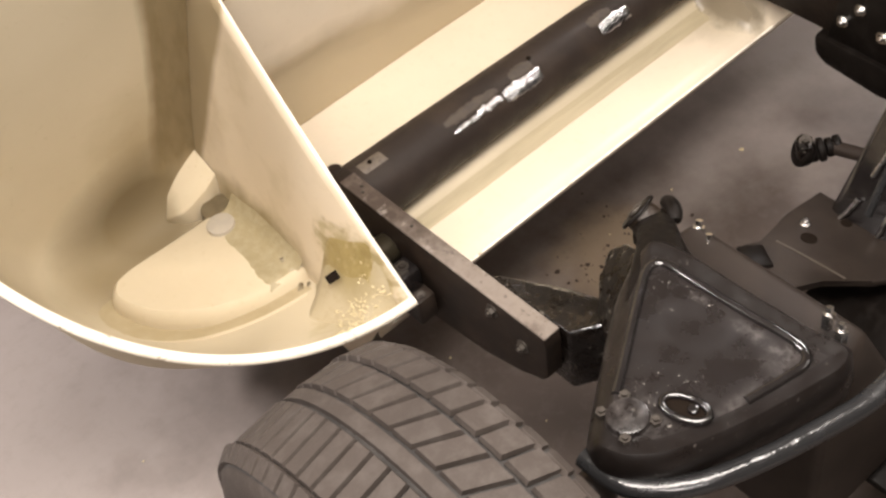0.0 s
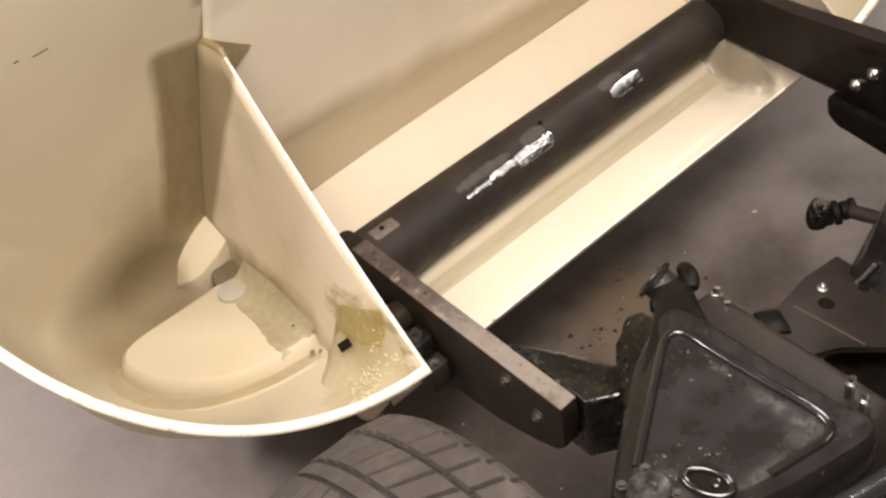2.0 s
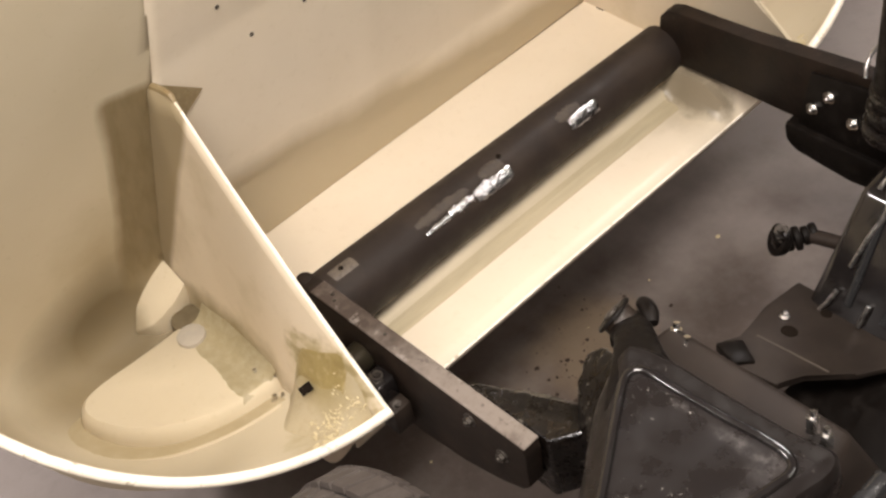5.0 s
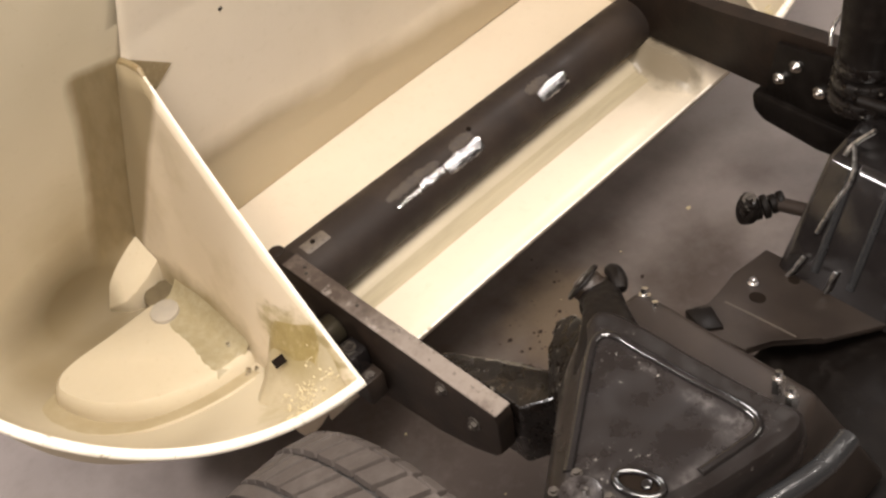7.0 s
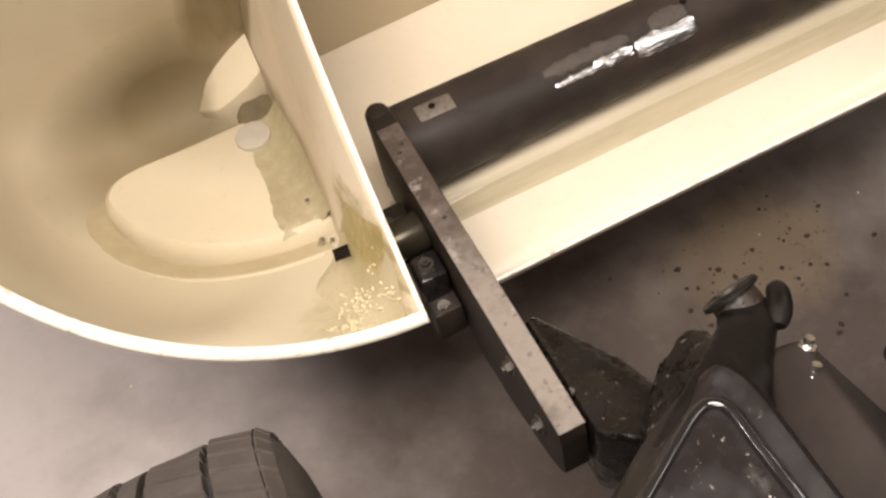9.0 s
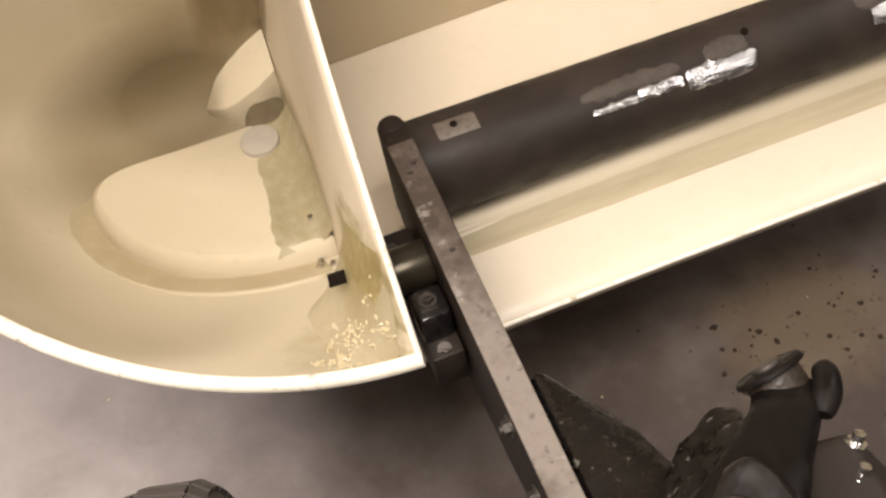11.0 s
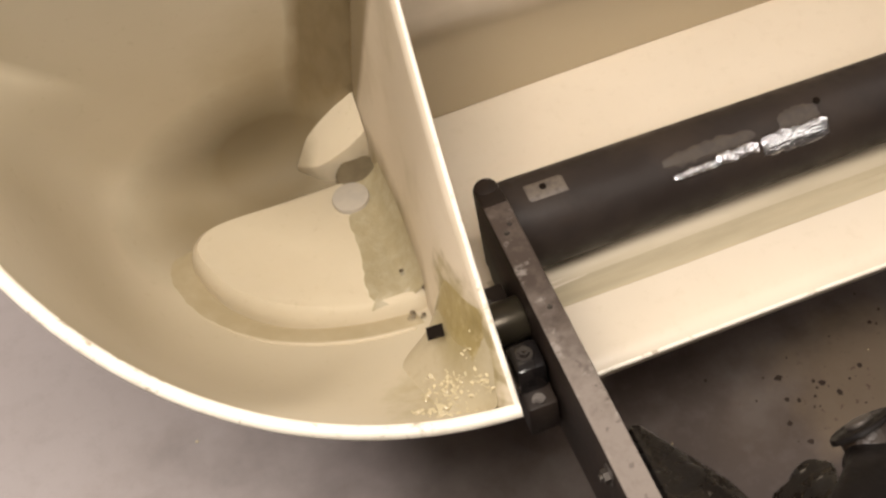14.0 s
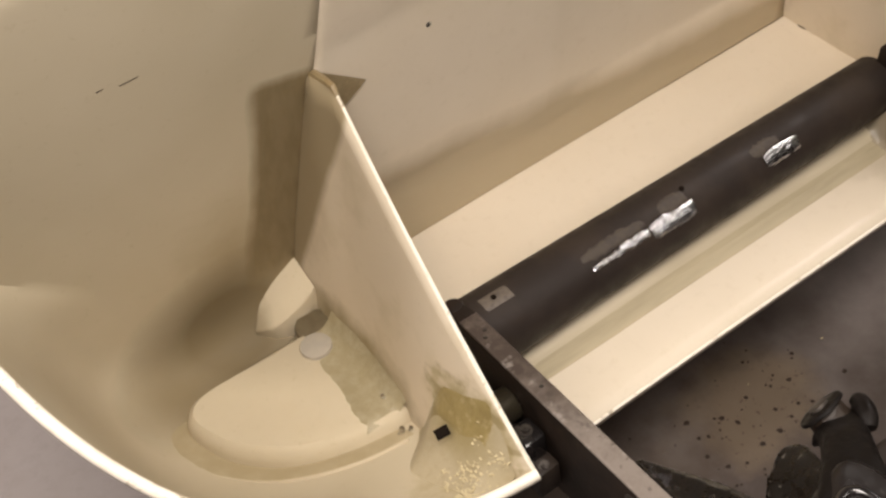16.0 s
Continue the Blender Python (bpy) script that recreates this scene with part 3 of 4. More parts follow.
STEP = [(-0.08, 0.405, 0.368), (-0.084, 0.338, 0.35), (-0.11, 0.337, 0.333), (-0.138, 0.343, 0.316), (-0.158, 0.354, 0.301), (-0.182, 0.38, 0.286), (-0.15, 0.408, 0.316), (-0.115, 0.415, 0.35)]


def step_mesh():
    """The small raised ledge behind the shelf, with one crisp edge."""
    return prism(STEP, (0.004, 0.012, -0.085), 0.0035)


def shelf_mat_mesh():
    """Bare glass mat laid on the shelf and up against the panel."""
    rnd = random.Random(8)
    grid = []
    for i in range(23):
        y = 0.101 + 0.2 * i / 22
        left = -0.157 + 0.01 * smooth_step(0.13, 0.2, y) + 0.022 * smooth_step(0.23, 0.3, y) + rnd.uniform(-0.0015, 0.0015)
        row = []
        for j in range(11):
            x = left + (-0.083 - left) * j / 10
            rise = max((x + 0.112) / 0.03, 0)
            front = 0.006 * (1 - smooth_step(0.1, 0.112, y))
            row.append(Vector((x, y, 0.3038 + 0.009 * (-x - 0.1) * 3 + 0.03 * rise * rise - front - (0.003 if j == 0 else 0))))
        grid.append(row)
    return patch(grid)


def panel_skin(y, z, lift):
    """A place on the wing side of the inner panel."""
    k = min(max((y + 0.163) / 0.393, 0), 1)
    e = panel_edge(k)
    low = 0.4 - 0.235 * smooth_step(-0.172, 0.02, y)
    w = min(max((z - low) / max(e.z - low, 0.001), 0), 1)
    out = 0.010 * math.exp(-((y / 0.13) ** 2)) * math.sin(math.pi * w)
    return Vector((panel_x(z) + (e.x - panel_x(e.z)) * w - out - 0.003 - lift, y, z))


def patch(grid):
    bm = bmesh.new()
    rows = [[bm.verts.new(p) for p in row] for row in grid]
    for a, b in zip(rows, rows[1:]):
        for j in range(len(a) - 1):
            bm.faces.new((a[j], b[j], b[j + 1], a[j + 1]))
    return bm


def wing_details(body, wing, panel, flip):
    """Resin, glass mat and filler left on the inside of the wing."""
    rnd = random.Random(11)
    probe = fender_mesh()
    tree = BVHTree.FromBMesh(probe)

    def wall_at(x, z, lift):
        hit = tree.ray_cast(Vector((x, 0.02, z)), Vector((0, 1, 0)))[0]
        return (hit.y if hit else wing_back(x, z)) - lift

    def floor_at(x, y, lift):
        hit = tree.ray_cast(Vector((x, y, 0.5)), Vector((0, 0, -1)))[0]
        return (hit.z if hit else 0.25) + lift

    # its corner on the bonnet side of the panel
    tri = []
    for i in range(7):
        k = i / 6
        row = []
        for j in range(6):
            a = Vector((panel_x(0.76) + 0.006, 0, 0.762)).lerp(Vector((0.046, 0, 0.698)), j / 5)
            z = a.z + (0.585 - a.z) * k * (1 - 0.35 * j / 5)
            x = a.x + (panel_x(0.585) + 0.006 - a.x) * k
            row.append(Vector((x, bonnet_y(x, z) - 0.0055, z)))
        tri.append(row)
    part("mat_corner", flip(patch(tri)), brown_mat, panel, "brown resin glass mat corner")
    # the sloping fillet in the corner between panel and wing floor
    def fillet_at(y, s, lift=0.0):
        w = smooth_step(0.07, 0.0, y) * smooth_step(-0.15, -0.105, y)
        base = floor_at(-0.11, y, 0.0)
        k = min(max((y + 0.163) / 0.393, 0), 1)
        top = min(base + 0.01 + 0.13 * w, panel_edge(k).z - 0.008)
        a = panel_skin(y, top, -0.002)
        xb = a.x - 0.008 - 0.067 * w
        b = Vector((xb, y, floor_at(xb, y, -0.0015)))
        c = (a + b) / 2 + 0.42 * (Vector((a.x, y, b.z)) - (a + b) / 2)
        p = a * (1 - s) ** 2 + c * 2 * s * (1 - s) + b * s * s
        n = Vector((-(a.z - b.z), 0, a.x - b.x)).normalized()
        return p + n * lift

    rows = [[fillet_at(0.065 - 0.205 * i / 20, j / 12) for j in range(13)] for i in range(21)]
    part("corner_fillet", flip(patch(rows)), fillet_resin, panel, "olive resin fillet in the corner")
    grid = []
    for i in range(15):
        y = 0.028 - 0.12 * i / 14
        hi = 0.02 + 0.5 * smooth_step(0.0, 0.03, y) * 0.4
        lo = 0.32 + 0.1 * smooth_step(0.01, -0.05, y)
        grid.append([fillet_at(y, hi + (lo - hi) * j / 9 + rnd.uniform(-0.006, 0.006), 0.0 if j in (0, 9) or i in (0, 14) else 0.0014) for j in range(10)])
    part("resin_patch", flip(patch(grid)), tan_resin, panel, "tan resin patch round the slot")
    n = Vector((-0.38, -0.33, 0.86)).normalized()
    u = Vector((0.97, -0.3, 0.3))
    u = (u - n * u.dot(n)).normalized()
    v = n.cross(u)
    o = Vector((-0.105, -0.023, 0.386)) + n * 0.006
    part("slot", flip(prism([o + u * 0.0098 * a + v * 0.0072 * b - n * 0.002 for a, b in ((-1, -1), (1, -1), (1, 1), (-1, 1))], n * 0.002, 0.0004)), void, panel, "dark rectangular slot")
    # hardened filler froth in the corner
    bm = bmesh.new()
    clumps = [(rnd.gauss(-0.098, 0.015), rnd.uniform(0.35, 1.2)) for _ in range(26)]
    for k in range(260):
        y, s = rnd.choice(clumps)
        y, s = y + rnd.gauss(0, 0.0045), s + rnd.gauss(0, 0.05)
        if y > -0.035 or y < -0.13 or s < 0.25:
            continue
        p = fillet_at(y, min(s, 1.0))
        if s > 1:
            p.x -= (s - 1) * 0.1
            p.z = floor_at(p.x, y, 0.0)
        r = rnd.choice((0.0008, 0.0012, 0.0016, 0.0026))
        made = bmesh.ops.create_icosphere(bm, subdivisions=1, radius=r)["verts"]
        turn = rnd.uniform(0.7, 1.7)
        for vert in made:
            vert.co = p + Vector((vert.co.x * turn, vert.co.y * (2.3 - turn), vert.co.z * 0.7))
    tagged(part("froth", flip(bm), froth_white, wing, "hardened bubbly filler froth"), kind="stuff")
    # ribbon in the groove round the shelf, coloured darker for its shade
    grid = []
    for p in spline([(x, y, 0) for x, y in SHELF[1:8]]):
        d = (p - Vector((-0.15, 0.22, 0))).normalized()
        row = []
        wide = 0.031 + 0.014 * smooth_step(8, 18, len(grid)) - 0.036 * smooth_step(17, 31, len(grid))
        for grow in (0.0, 0.008, 0.016, 0.023, 0.032):
            q = p + d * (0.004 + grow / 0.032 * wide)
            row.append(Vector((min(q.x, -0.1), q.y, floor_at(q.x, q.y, 0.0012 if grow < 0.03 else -0.001))))
        grid.append(row)
    part("groove", flip(patch(grid)), groove_shade, wing, "tan groove with its shade painted on")
    # a thin raised line round the shelf's foot
    line = []
    mid = Vector((-0.15, 0.22, 0))
    for k, p in enumerate(spline([(x, y, 0) for x, y in SHELF[1:5]])):
        d = (p - mid).normalized()
        q = p + d * (0.036 + 0.014 * smooth_step(8, 18, k))
        line.append(Vector((min(q.x, -0.118), q.y, floor_at(q.x, q.y, 0.0005))))
    part("foot_bead", flip(sweep(line, [0.003 - 0.0028 * smooth_step(8, 15, k) for k in range(len(line))], 8)), dusty_cream, wing, "thin raised bead")
    # small fitting at the shelf's corner
    bm = bmesh.new()
    z = floor_at(-0.118, 0.082, 0)
    rod((-0.118, 0.082, z - 0.004), (-0.114, 0.08, z + 0.012), 0.0055, 0.004, seg=12, bm=bm)
    rod((-0.104, 0.078, z - 0.004), (-0.102, 0.077, z + 0.007), 0.004, 0.003, seg=10, bm=bm)
    part("fitting", flip(bm), zinc, wing, "small bright fitting")
    # pencil-dark scratches on the wall
    for x0, x1, z in ((-0.272, -0.249, 0.903), (-0.298, -0.29, 0.91)):
        bm = sweep([(x, wall_at(x, z, 0.0003), z) for x in (x0, (x0 + x1) / 2, x1)], 0.0006, 6)
        part("scratch", flip(bm), dark_crumb, wing, "short dark scratch")
    probe.free()


def front_body():
    body = thing("car_front_body", "cream fibreglass front body of a car, tilted open, seen from inside", "car body", place=(0.417, 0.1, 0.2))
    body.location = (0, 0, 0)
    for side in (0, 1):
        flip = far_side if side else (lambda bm: bm)
        wing = part("wing", flip(fender_mesh()), cream_stained_shaded, body, "deep dusty cream wing bowl, shade painted in its back corner")
        thick(wing, 0.003, 1.0)
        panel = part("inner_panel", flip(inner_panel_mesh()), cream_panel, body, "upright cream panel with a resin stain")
        thick(panel, 0.006, 0.0)
        edge = [panel_edge(k / 40) for k in range(40)]
        part("panel_edge", flip(sweep(edge, [0.0035 - 0.0014 * k / 39 for k in range(40)], 8)), dusty_cream if side else cream_edge, body, "dull panel edge" if side else "bright trimmed panel edge")
        part("resin_cap", flip(sweep([panel_edge(0.975), panel_edge(1), (-0.03, 0.245, 0.764), (-0.03, 0.265, 0.76), (-0.031, 0.285, 0.755)], [0.0032, 0.0048, 0.0055, 0.006, 0.007], 8)), brown_mat, panel, "brown resin over the panel's end")
        lip = [rim_point(k / 50) for k in range(54)]
        part("wheel_arch_lip", flip(sweep([p + Vector((0, 0, 0.0005)) for p in lip], 0.0078, 12)), cream_edge, body, "rolled cream wheel arch lip")
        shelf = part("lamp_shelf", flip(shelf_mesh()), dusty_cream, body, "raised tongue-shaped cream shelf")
        part("lamp_shelf_step", flip(step_mesh()), dusty_cream, shelf)
        part("plug", flip(rod((-0.131, 0.276, 0.29), (-0.131, 0.276, 0.3105), 0.024, seg=32, bevel=0.002)), plug_grey, shelf, "round grey plug")
        part("glass_mat", flip(shelf_mat_mesh()), raw_glass, shelf, "rough greenish unpainted glass mat")
        part("recess", flip(rod((-0.109, 0.318, 0.27), (-0.109, 0.318, 0.303), 0.034, 0.03, seg=28, bevel=0.003)), bare_laminate, shelf, "brown bare laminate hollow")
        part("stud", flip(rod((-0.108, 0.134, 0.29), (-0.108, 0.134, 0.3105), 0.004, 0.003, seg=12)), bright_steel, shelf, "small bright stud")
        wing_details(body, wing, panel, flip)
    for x, z in ((0.095, 0.826), (0.147, 0.735), (0.25, 0.735)):
        y = bonnet_y(x, z)
        bm = bmesh.new()
        rod((x, y + 0.001, z), (x, y - 0.0035, z - 0.001), 0.005, 0.0035, seg=12, bm=bm)
        part("screw", bm, dull_bolt, body, "small dull screw head")
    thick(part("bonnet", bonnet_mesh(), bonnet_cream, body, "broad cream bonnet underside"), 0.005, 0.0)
    for name, material, label, line in (
        ("seam_fillet", seam_tan, "tan resin fillet along the tray", ((0.078, 0.3015), (0.068, 0.306), (0.06, 0.3075), (0.052, 0.3065), (0.046, 0.302), (0.0405, 0.2965))),
        ("seam_strip", olive_seam, "dull olive resin seam along the tray", ((0.042, 0.2975), (0.034, 0.2895), (0.026, 0.289), (0.017, 0.289), (0.01, 0.2882))),
    ):
        part(name, patch([[Vector((-0.02 + 0.92 * i / 30, y, z + 0.0032 + 0.003 * math.sin(i / 30 * 5))) for y, z in line] for i in range(31)]), material, body, label)
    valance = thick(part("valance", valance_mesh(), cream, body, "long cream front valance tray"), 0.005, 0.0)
    # bead added in pale cream for the highlight along the tray's edge
    rim = []
    for k in range(41):
        x = -0.06 + 0.9 * k / 40
        rim.append((x, -0.0815, 0.2825 + 0.003 * math.sin((x + 0.09) / 1.01 * 5)))
    part("front_rim", sweep(rim, 0.003, 8), cream_edge, valance, "thin front rim of the tray, made pale for its highlight")
    return body


body = front_body()

# ---------- chassis ----------
RAIL = [(0.06, 0.466), (0.076, 0.463), (0.082, 0.452), (0.082, 0.4), (0.082, 0.345), (0.07, 0.318), (0.0, 0.305), (-0.15, 0.305), (-0.25, 0.316), (-0.33, 0.345), (-0.37, 0.362), (-0.384, 0.38), (-0.388, 0.45), (-0.384, 0.466)]


FAR_RAIL = [(0.045, 0.462), (0.068, 0.455), (0.082, 0.438), (0.086, 0.4), (0.076, 0.365), (0.05, 0.35), (-0.24, 0.35), (-0.46, 0.36), (-0.46, 0.5), (-0.3, 0.49), (-0.1, 0.468)]


def chassis():
    frame_thing = thing("chassis_frame", "black welded chassis frame with worn grey rail tops", "car chassis")
    for side in (0, 1):
        flip = far_side if side else (lambda bm: bm)
        rail = part("rail", flip(prism([(-0.0145, y, z) for y, z in (FAR_RAIL if side else RAIL)], (0.029, 0, 0), 0.003)), brown_black, frame_thing, "brown-black box rail")
        if side:
            plate = part("mount_plate", flip(prism([(0.0145, -0.215, 0.345), (0.0145, -0.235, 0.462), (0.0145, -0.47, 0.49), (0.0145, -0.47, 0.33)], (0.008, 0, 0), 0.002)), tar_black, rail, "black bolted mounting plate")
            for y, z in ((-0.242, 0.392), (-0.272, 0.43), (-0.318, 0.397)):
                hex_bolt(plate, (2 * MID - 0.0225, y, z), (-1, 0, 0), 0.0075)
            part("bump_stop", flip(prism([(0.0, -0.195, 0.348), (0.0, -0.2, 0.312), (0.0, -0.22, 0.296), (0.0, -0.33, 0.282), (0.0, -0.4, 0.29), (0.0, -0.4, 0.345)], (0.035, 0, 0), 0.008)), tar_black, rail, "lumpy tarred bump stop")
            continue
        part("rail_cap", flip(box(-0.0142, 0.0142, -0.386, 0.05, 0.4655, 0.4685, 0.001, 1)), rail_top, rail, "scuffed grey rail top")
        part("rail_nose", rod((0, 0.082, 0.325), (0, 0.082, 0.4655), 0.0148, seg=28, bevel=0.007), brown_black, rail)
        for x, y in ((0.004, 0.018), (-0.003, 0.007), (0.002, -0.1)):
            part("rivet", rod((x, y, 0.468), (x, y, 0.4705), 0.0032, 0.002, seg=12), dull_bolt, rail)
        for y, z in ((-0.34, 0.414), (-0.284, 0.445)):
            hex_bolt(rail, (-0.0145, y, z), (-1, 0, 0), 0.0075, material=dull_bolt)
    tube = part("cross_tube", rod((0.01, 0.09, 0.37), (2 * MID - 0.01, 0.083, 0.364), 0.056, 0.0465, seg=72), black_paint, frame_thing, "thick black front cross tube")

    def on_tube(x, angle, lift):
        """A place on the tube: angle from straight up towards the rear, in degrees."""
        a = radians(angle)
        r = 0.056 - 0.0095 * x / 0.824 + lift
        return Vector((x, 0.09 - 0.007 * x / 0.824 - math.sin(a) * r, 0.37 - 0.006 * x / 0.824 + math.cos(a) * r))

    def tube_patch(name, x0, x1, a0, a1, material, ragged, seed, label, lift=0.001):
        rnd = random.Random(seed)
        bm = bmesh.new()
        nx, na = 16, 7
        shift0 = [rnd.uniform(-1, 1) * ragged for _ in range(nx + 1)]
        shift1 = [rnd.uniform(-1, 1) * ragged for _ in range(nx + 1)]
        grid = []
        for i in range(nx + 1):
            row = []
            for j in range(na + 1):
                swell = max(math.sin(math.pi * (0.04 + 0.92 * i / nx)), 0.05) ** (0.16 if material is bright_steel else 0.45) if ragged else 1
                mid = (a0 + a1) / 2
                lo, hi = mid + (a0 + shift0[i] - mid) * swell, mid + (a1 + shift1[i] - mid) * swell
                edge = 0.0 if 0 < i < nx and 0 < j < na else -0.0012
                row.append(bm.verts.new(on_tube(x0 + (x1 - x0) * (i / nx) + rnd.uniform(-1, 1) * ragged * 0.0002, lo + (hi - lo) * j / na, lift + edge + rnd.uniform(0, 0.0011) * (ragged > 1))))
            grid.append(row)
        for a, b in zip(grid, grid[1:]):
            for j in range(na):
                bm.faces.new((a[j], b[j], b[j + 1], a[j + 1]))
        return part(name, bm, material, tube, label)

    tube_patch("scraped_patch", 0.320, 0.402, 34, 62, bright_steel, 2, 3, "bright scraped bare metal")
    tube_patch("scraped_patch", 0.264, 0.315, 37, 51, bright_steel, 2, 4, "bright scraped bare metal")
    tube_patch("scraped_patch", 0.210, 0.266, 42, 51, bright_steel, 1.5, 5, "bright scraped bare metal")
    tube_patch("scraped_patch", 0.542, 0.612, 35, 63, bright_steel, 2, 6, "bright scraped bare metal")
    tube_patch("primer_patch", 0.202, 0.317, 16, 38, worn_patch, 2.5, 7, "dull brown primer smear", 0.0006)
    tube_patch("primer_patch", 0.347, 0.397, 9, 41, worn_patch, 2, 8, "dull brown primer smear", 0.0006)
    tube_patch("primer_patch", 0.527, 0.582, 13, 41, worn_patch, 2, 9, "dull brown primer smear", 0.0006)
    plate = tube_patch("tag_plate", 0.045, 0.092, -8, 18, tag_paint, 0, 10, "small tan plate with a dark hole", 0.0012)
    part("hole", rod(on_tube(0.066, 3, 0.0), on_tube(0.066, 3, 0.0022), 0.0042, seg=14), void, plate)
    part("hole", rod(on_tube(0.4, 13, 0.0), on_tube(0.4, 13, 0.0018), 0.0042, seg=14), void, tube, "small dark hole")

    # hinge gear between the near rail and the body
    pivot = part("hinge_bracket", box(-0.05, -0.0155, -0.15, 0.02, 0.325, 0.375, 0.004), black_paint, frame_thing, "black hinge bracket")
    part("bushing", rod((-0.071, -0.055, 0.405), (-0.0145, -0.055, 0.405), 0.024, seg=28, bevel=0.003), dark_brass, pivot, "dull brassy round bushing")
    part("clamp", box(-0.05, -0.016, -0.128, -0.09, 0.36, 0.415, 0.006), gloss_black, pivot)
    hex_bolt(pivot, (-0.034, -0.108, 0.415), (0, 0, 1), 0.006, material=dull_bolt)
    hex_bolt(pivot, (-0.036, -0.012, 0.372), (-0.3, -0.3, 1), 0.006, 0.03, material=dull_bolt)
    hex_bolt(pivot, (-0.034, -0.14, 0.374), (0, -0.4, 1), 0.005, material=dull_bolt)

    joint = part("steering_joint", rod((0.612, -0.318, 0.292), (0.626, -0.327, 0.284), 0.026, 0.022, seg=24, bevel=0.004), tar_black, frame_thing, "dirty black rubber-booted steering joint")
    for d, r in ((0.0, 0.021), (0.011, 0.024), (0.022, 0.019), (0.032, 0.021)):
        part("boot_fold", rod((0.626 + d, -0.327 - d * 0.75, 0.284 + d * 0.2), (0.635 + d, -0.334 - d * 0.75, 0.286 + d * 0.2), r * 0.85, seg=20, bevel=0.003), tar_black, joint)
    part("knuckle", prism([(0.6, -0.326, 0.28), (0.614, -0.306, 0.28), (0.632, -0.306, 0.28), (0.636, -0.326, 0.28), (0.614, -0.344, 0.28)], (0, 0, 0.034), 0.006), wet_tar, joint, "greasy cast knuckle")
    hex_bolt(joint, (0.618, -0.324, 0.314), (-0.3, -0.2, 1), 0.007, 0.01, material=dull_bolt, name="nut")
    part("link", sweep([(0.655, -0.35, 0.29), (0.662, -0.42, 0.305), (0.665, -0.52, 0.33)], 0.012, 12), black_paint, joint)
    # rear cross member
    def member_z(x):
        return 0.319 + 0.28 * max(0.514 - x, -0.04)

    bm = prism([(x, y, member_z(x) - 0.012) for x, y in ((0.32, -0.452), (0.352, -0.415), (0.376, -0.43), (0.46, -0.408), (0.55, -0.405), (0.55, -0.64), (0.43, -0.585), (0.375, -0.535), (0.33, -0.525))], (0, 0, 0.012), 0.003)
    cross = part("cross_member", bm, dusty_steel, frame_thing, "dark flat rear cross member")
    part("weld_seam", sweep([(x, y, member_z(x) + 0.0005) for x, y in ((0.396, -0.442), (0.4, -0.48), (0.403, -0.52), (0.405, -0.556))], 0.0018, 8), worn_patch, cross)
    tilt = Vector((0.27, 0, 0.963))
    for x, y, r in ((0.439, -0.467, 0.0125), (0.514, -0.479, 0.009)):
        p = Vector((x, y, member_z(x)))
        part("hole", rod(p - tilt * 0.002, p + tilt * 0.0012, r, seg=24), void, cross)
    hex_bolt(cross, (0.462, -0.442, member_z(0.462)), tilt, 0.006)
    part("gusset", prism([(0.371, -0.436, member_z(0.37) + 0.006), (0.335, -0.415, member_z(0.335) + 0.006), (0.318, -0.46, member_z(0.318) + 0.006), (0.345, -0.478, member_z(0.345) + 0.006)], (0, 0, -0.02), 0.004), tar_black, cross, "dark triangular gusset")
    part("under_beam", box(0.2, 2 * MID - 0.2, -0.86, -0.5, 0.27, 0.285, 0.004), tar_black, frame_thing, "dark flat beam under the cross member")
    for side in (0, 1):
        flip = far_side if side else (lambda bm: bm)
        low = [(0.06, -0.41, 0.3), (0.32, -0.44, 0.3), (0.32, -0.76, 0.3), (0.06, -0.76, 0.3)]
        top = [(0.10, -0.45, 0.485), (0.214, -0.455, 0.485), (0.214, -0.72, 0.485), (0.10, -0.74, 0.485)] if side else [(0.10, -0.45, 0.585), (0.19, -0.46, 0.585), (0.19, -0.72, 0.585), (0.10, -0.74, 0.585)]
        bm = bmesh.new()
        a, b = [bm.verts.new(p) for p in low], [bm.verts.new(p) for p in top]
        bm.faces.new(a)
        bm.faces.new(b)
        for i in range(4):
            bm.faces.new((a[i], a[(i + 1) % 4], b[(i + 1) % 4], b[i]))
        bmesh.ops.bevel(bm, geom=bm.edges[:], offset=0.012, segments=3, affect="EDGES", profile=0.5)
        tower = part("spring_tower", flip(bm), gloss_black if side else dusty_steel, frame_thing, "glossy black pressed steel spring tower")
        for y in (-0.5, -0.56, -0.62, -0.68) if side else ():
            part("tower_rib", flip(sweep([(0.3 - 0.08 * k / 8, y, 0.335 + 0.14 * k / 8) for k in range(9)], 0.0065, 10)), rib_black, tower)
        if side:
            # a bent pipe, plus short rods standing in for highlight streaks
            for line in (((0.629, -0.49, 0.512), (0.608, -0.504, 0.474), (0.584, -0.493, 0.432), (0.558, -0.485, 0.388)), ((0.537, -0.479, 0.351), (0.524, -0.471, 0.328), (0.515, -0.463, 0.313)), ((0.537, -0.532, 0.351), (0.52, -0.529, 0.32)), ((0.645, -0.511, 0.539), (0.629, -0.487, 0.51), (0.62, -0.482, 0.495))):
                part("bright_rod", sweep(spline(line, 4), 0.0038, 8), pipe_steel, tower, "bright bent rod for a pipe and highlight streaks")
    return frame_thing


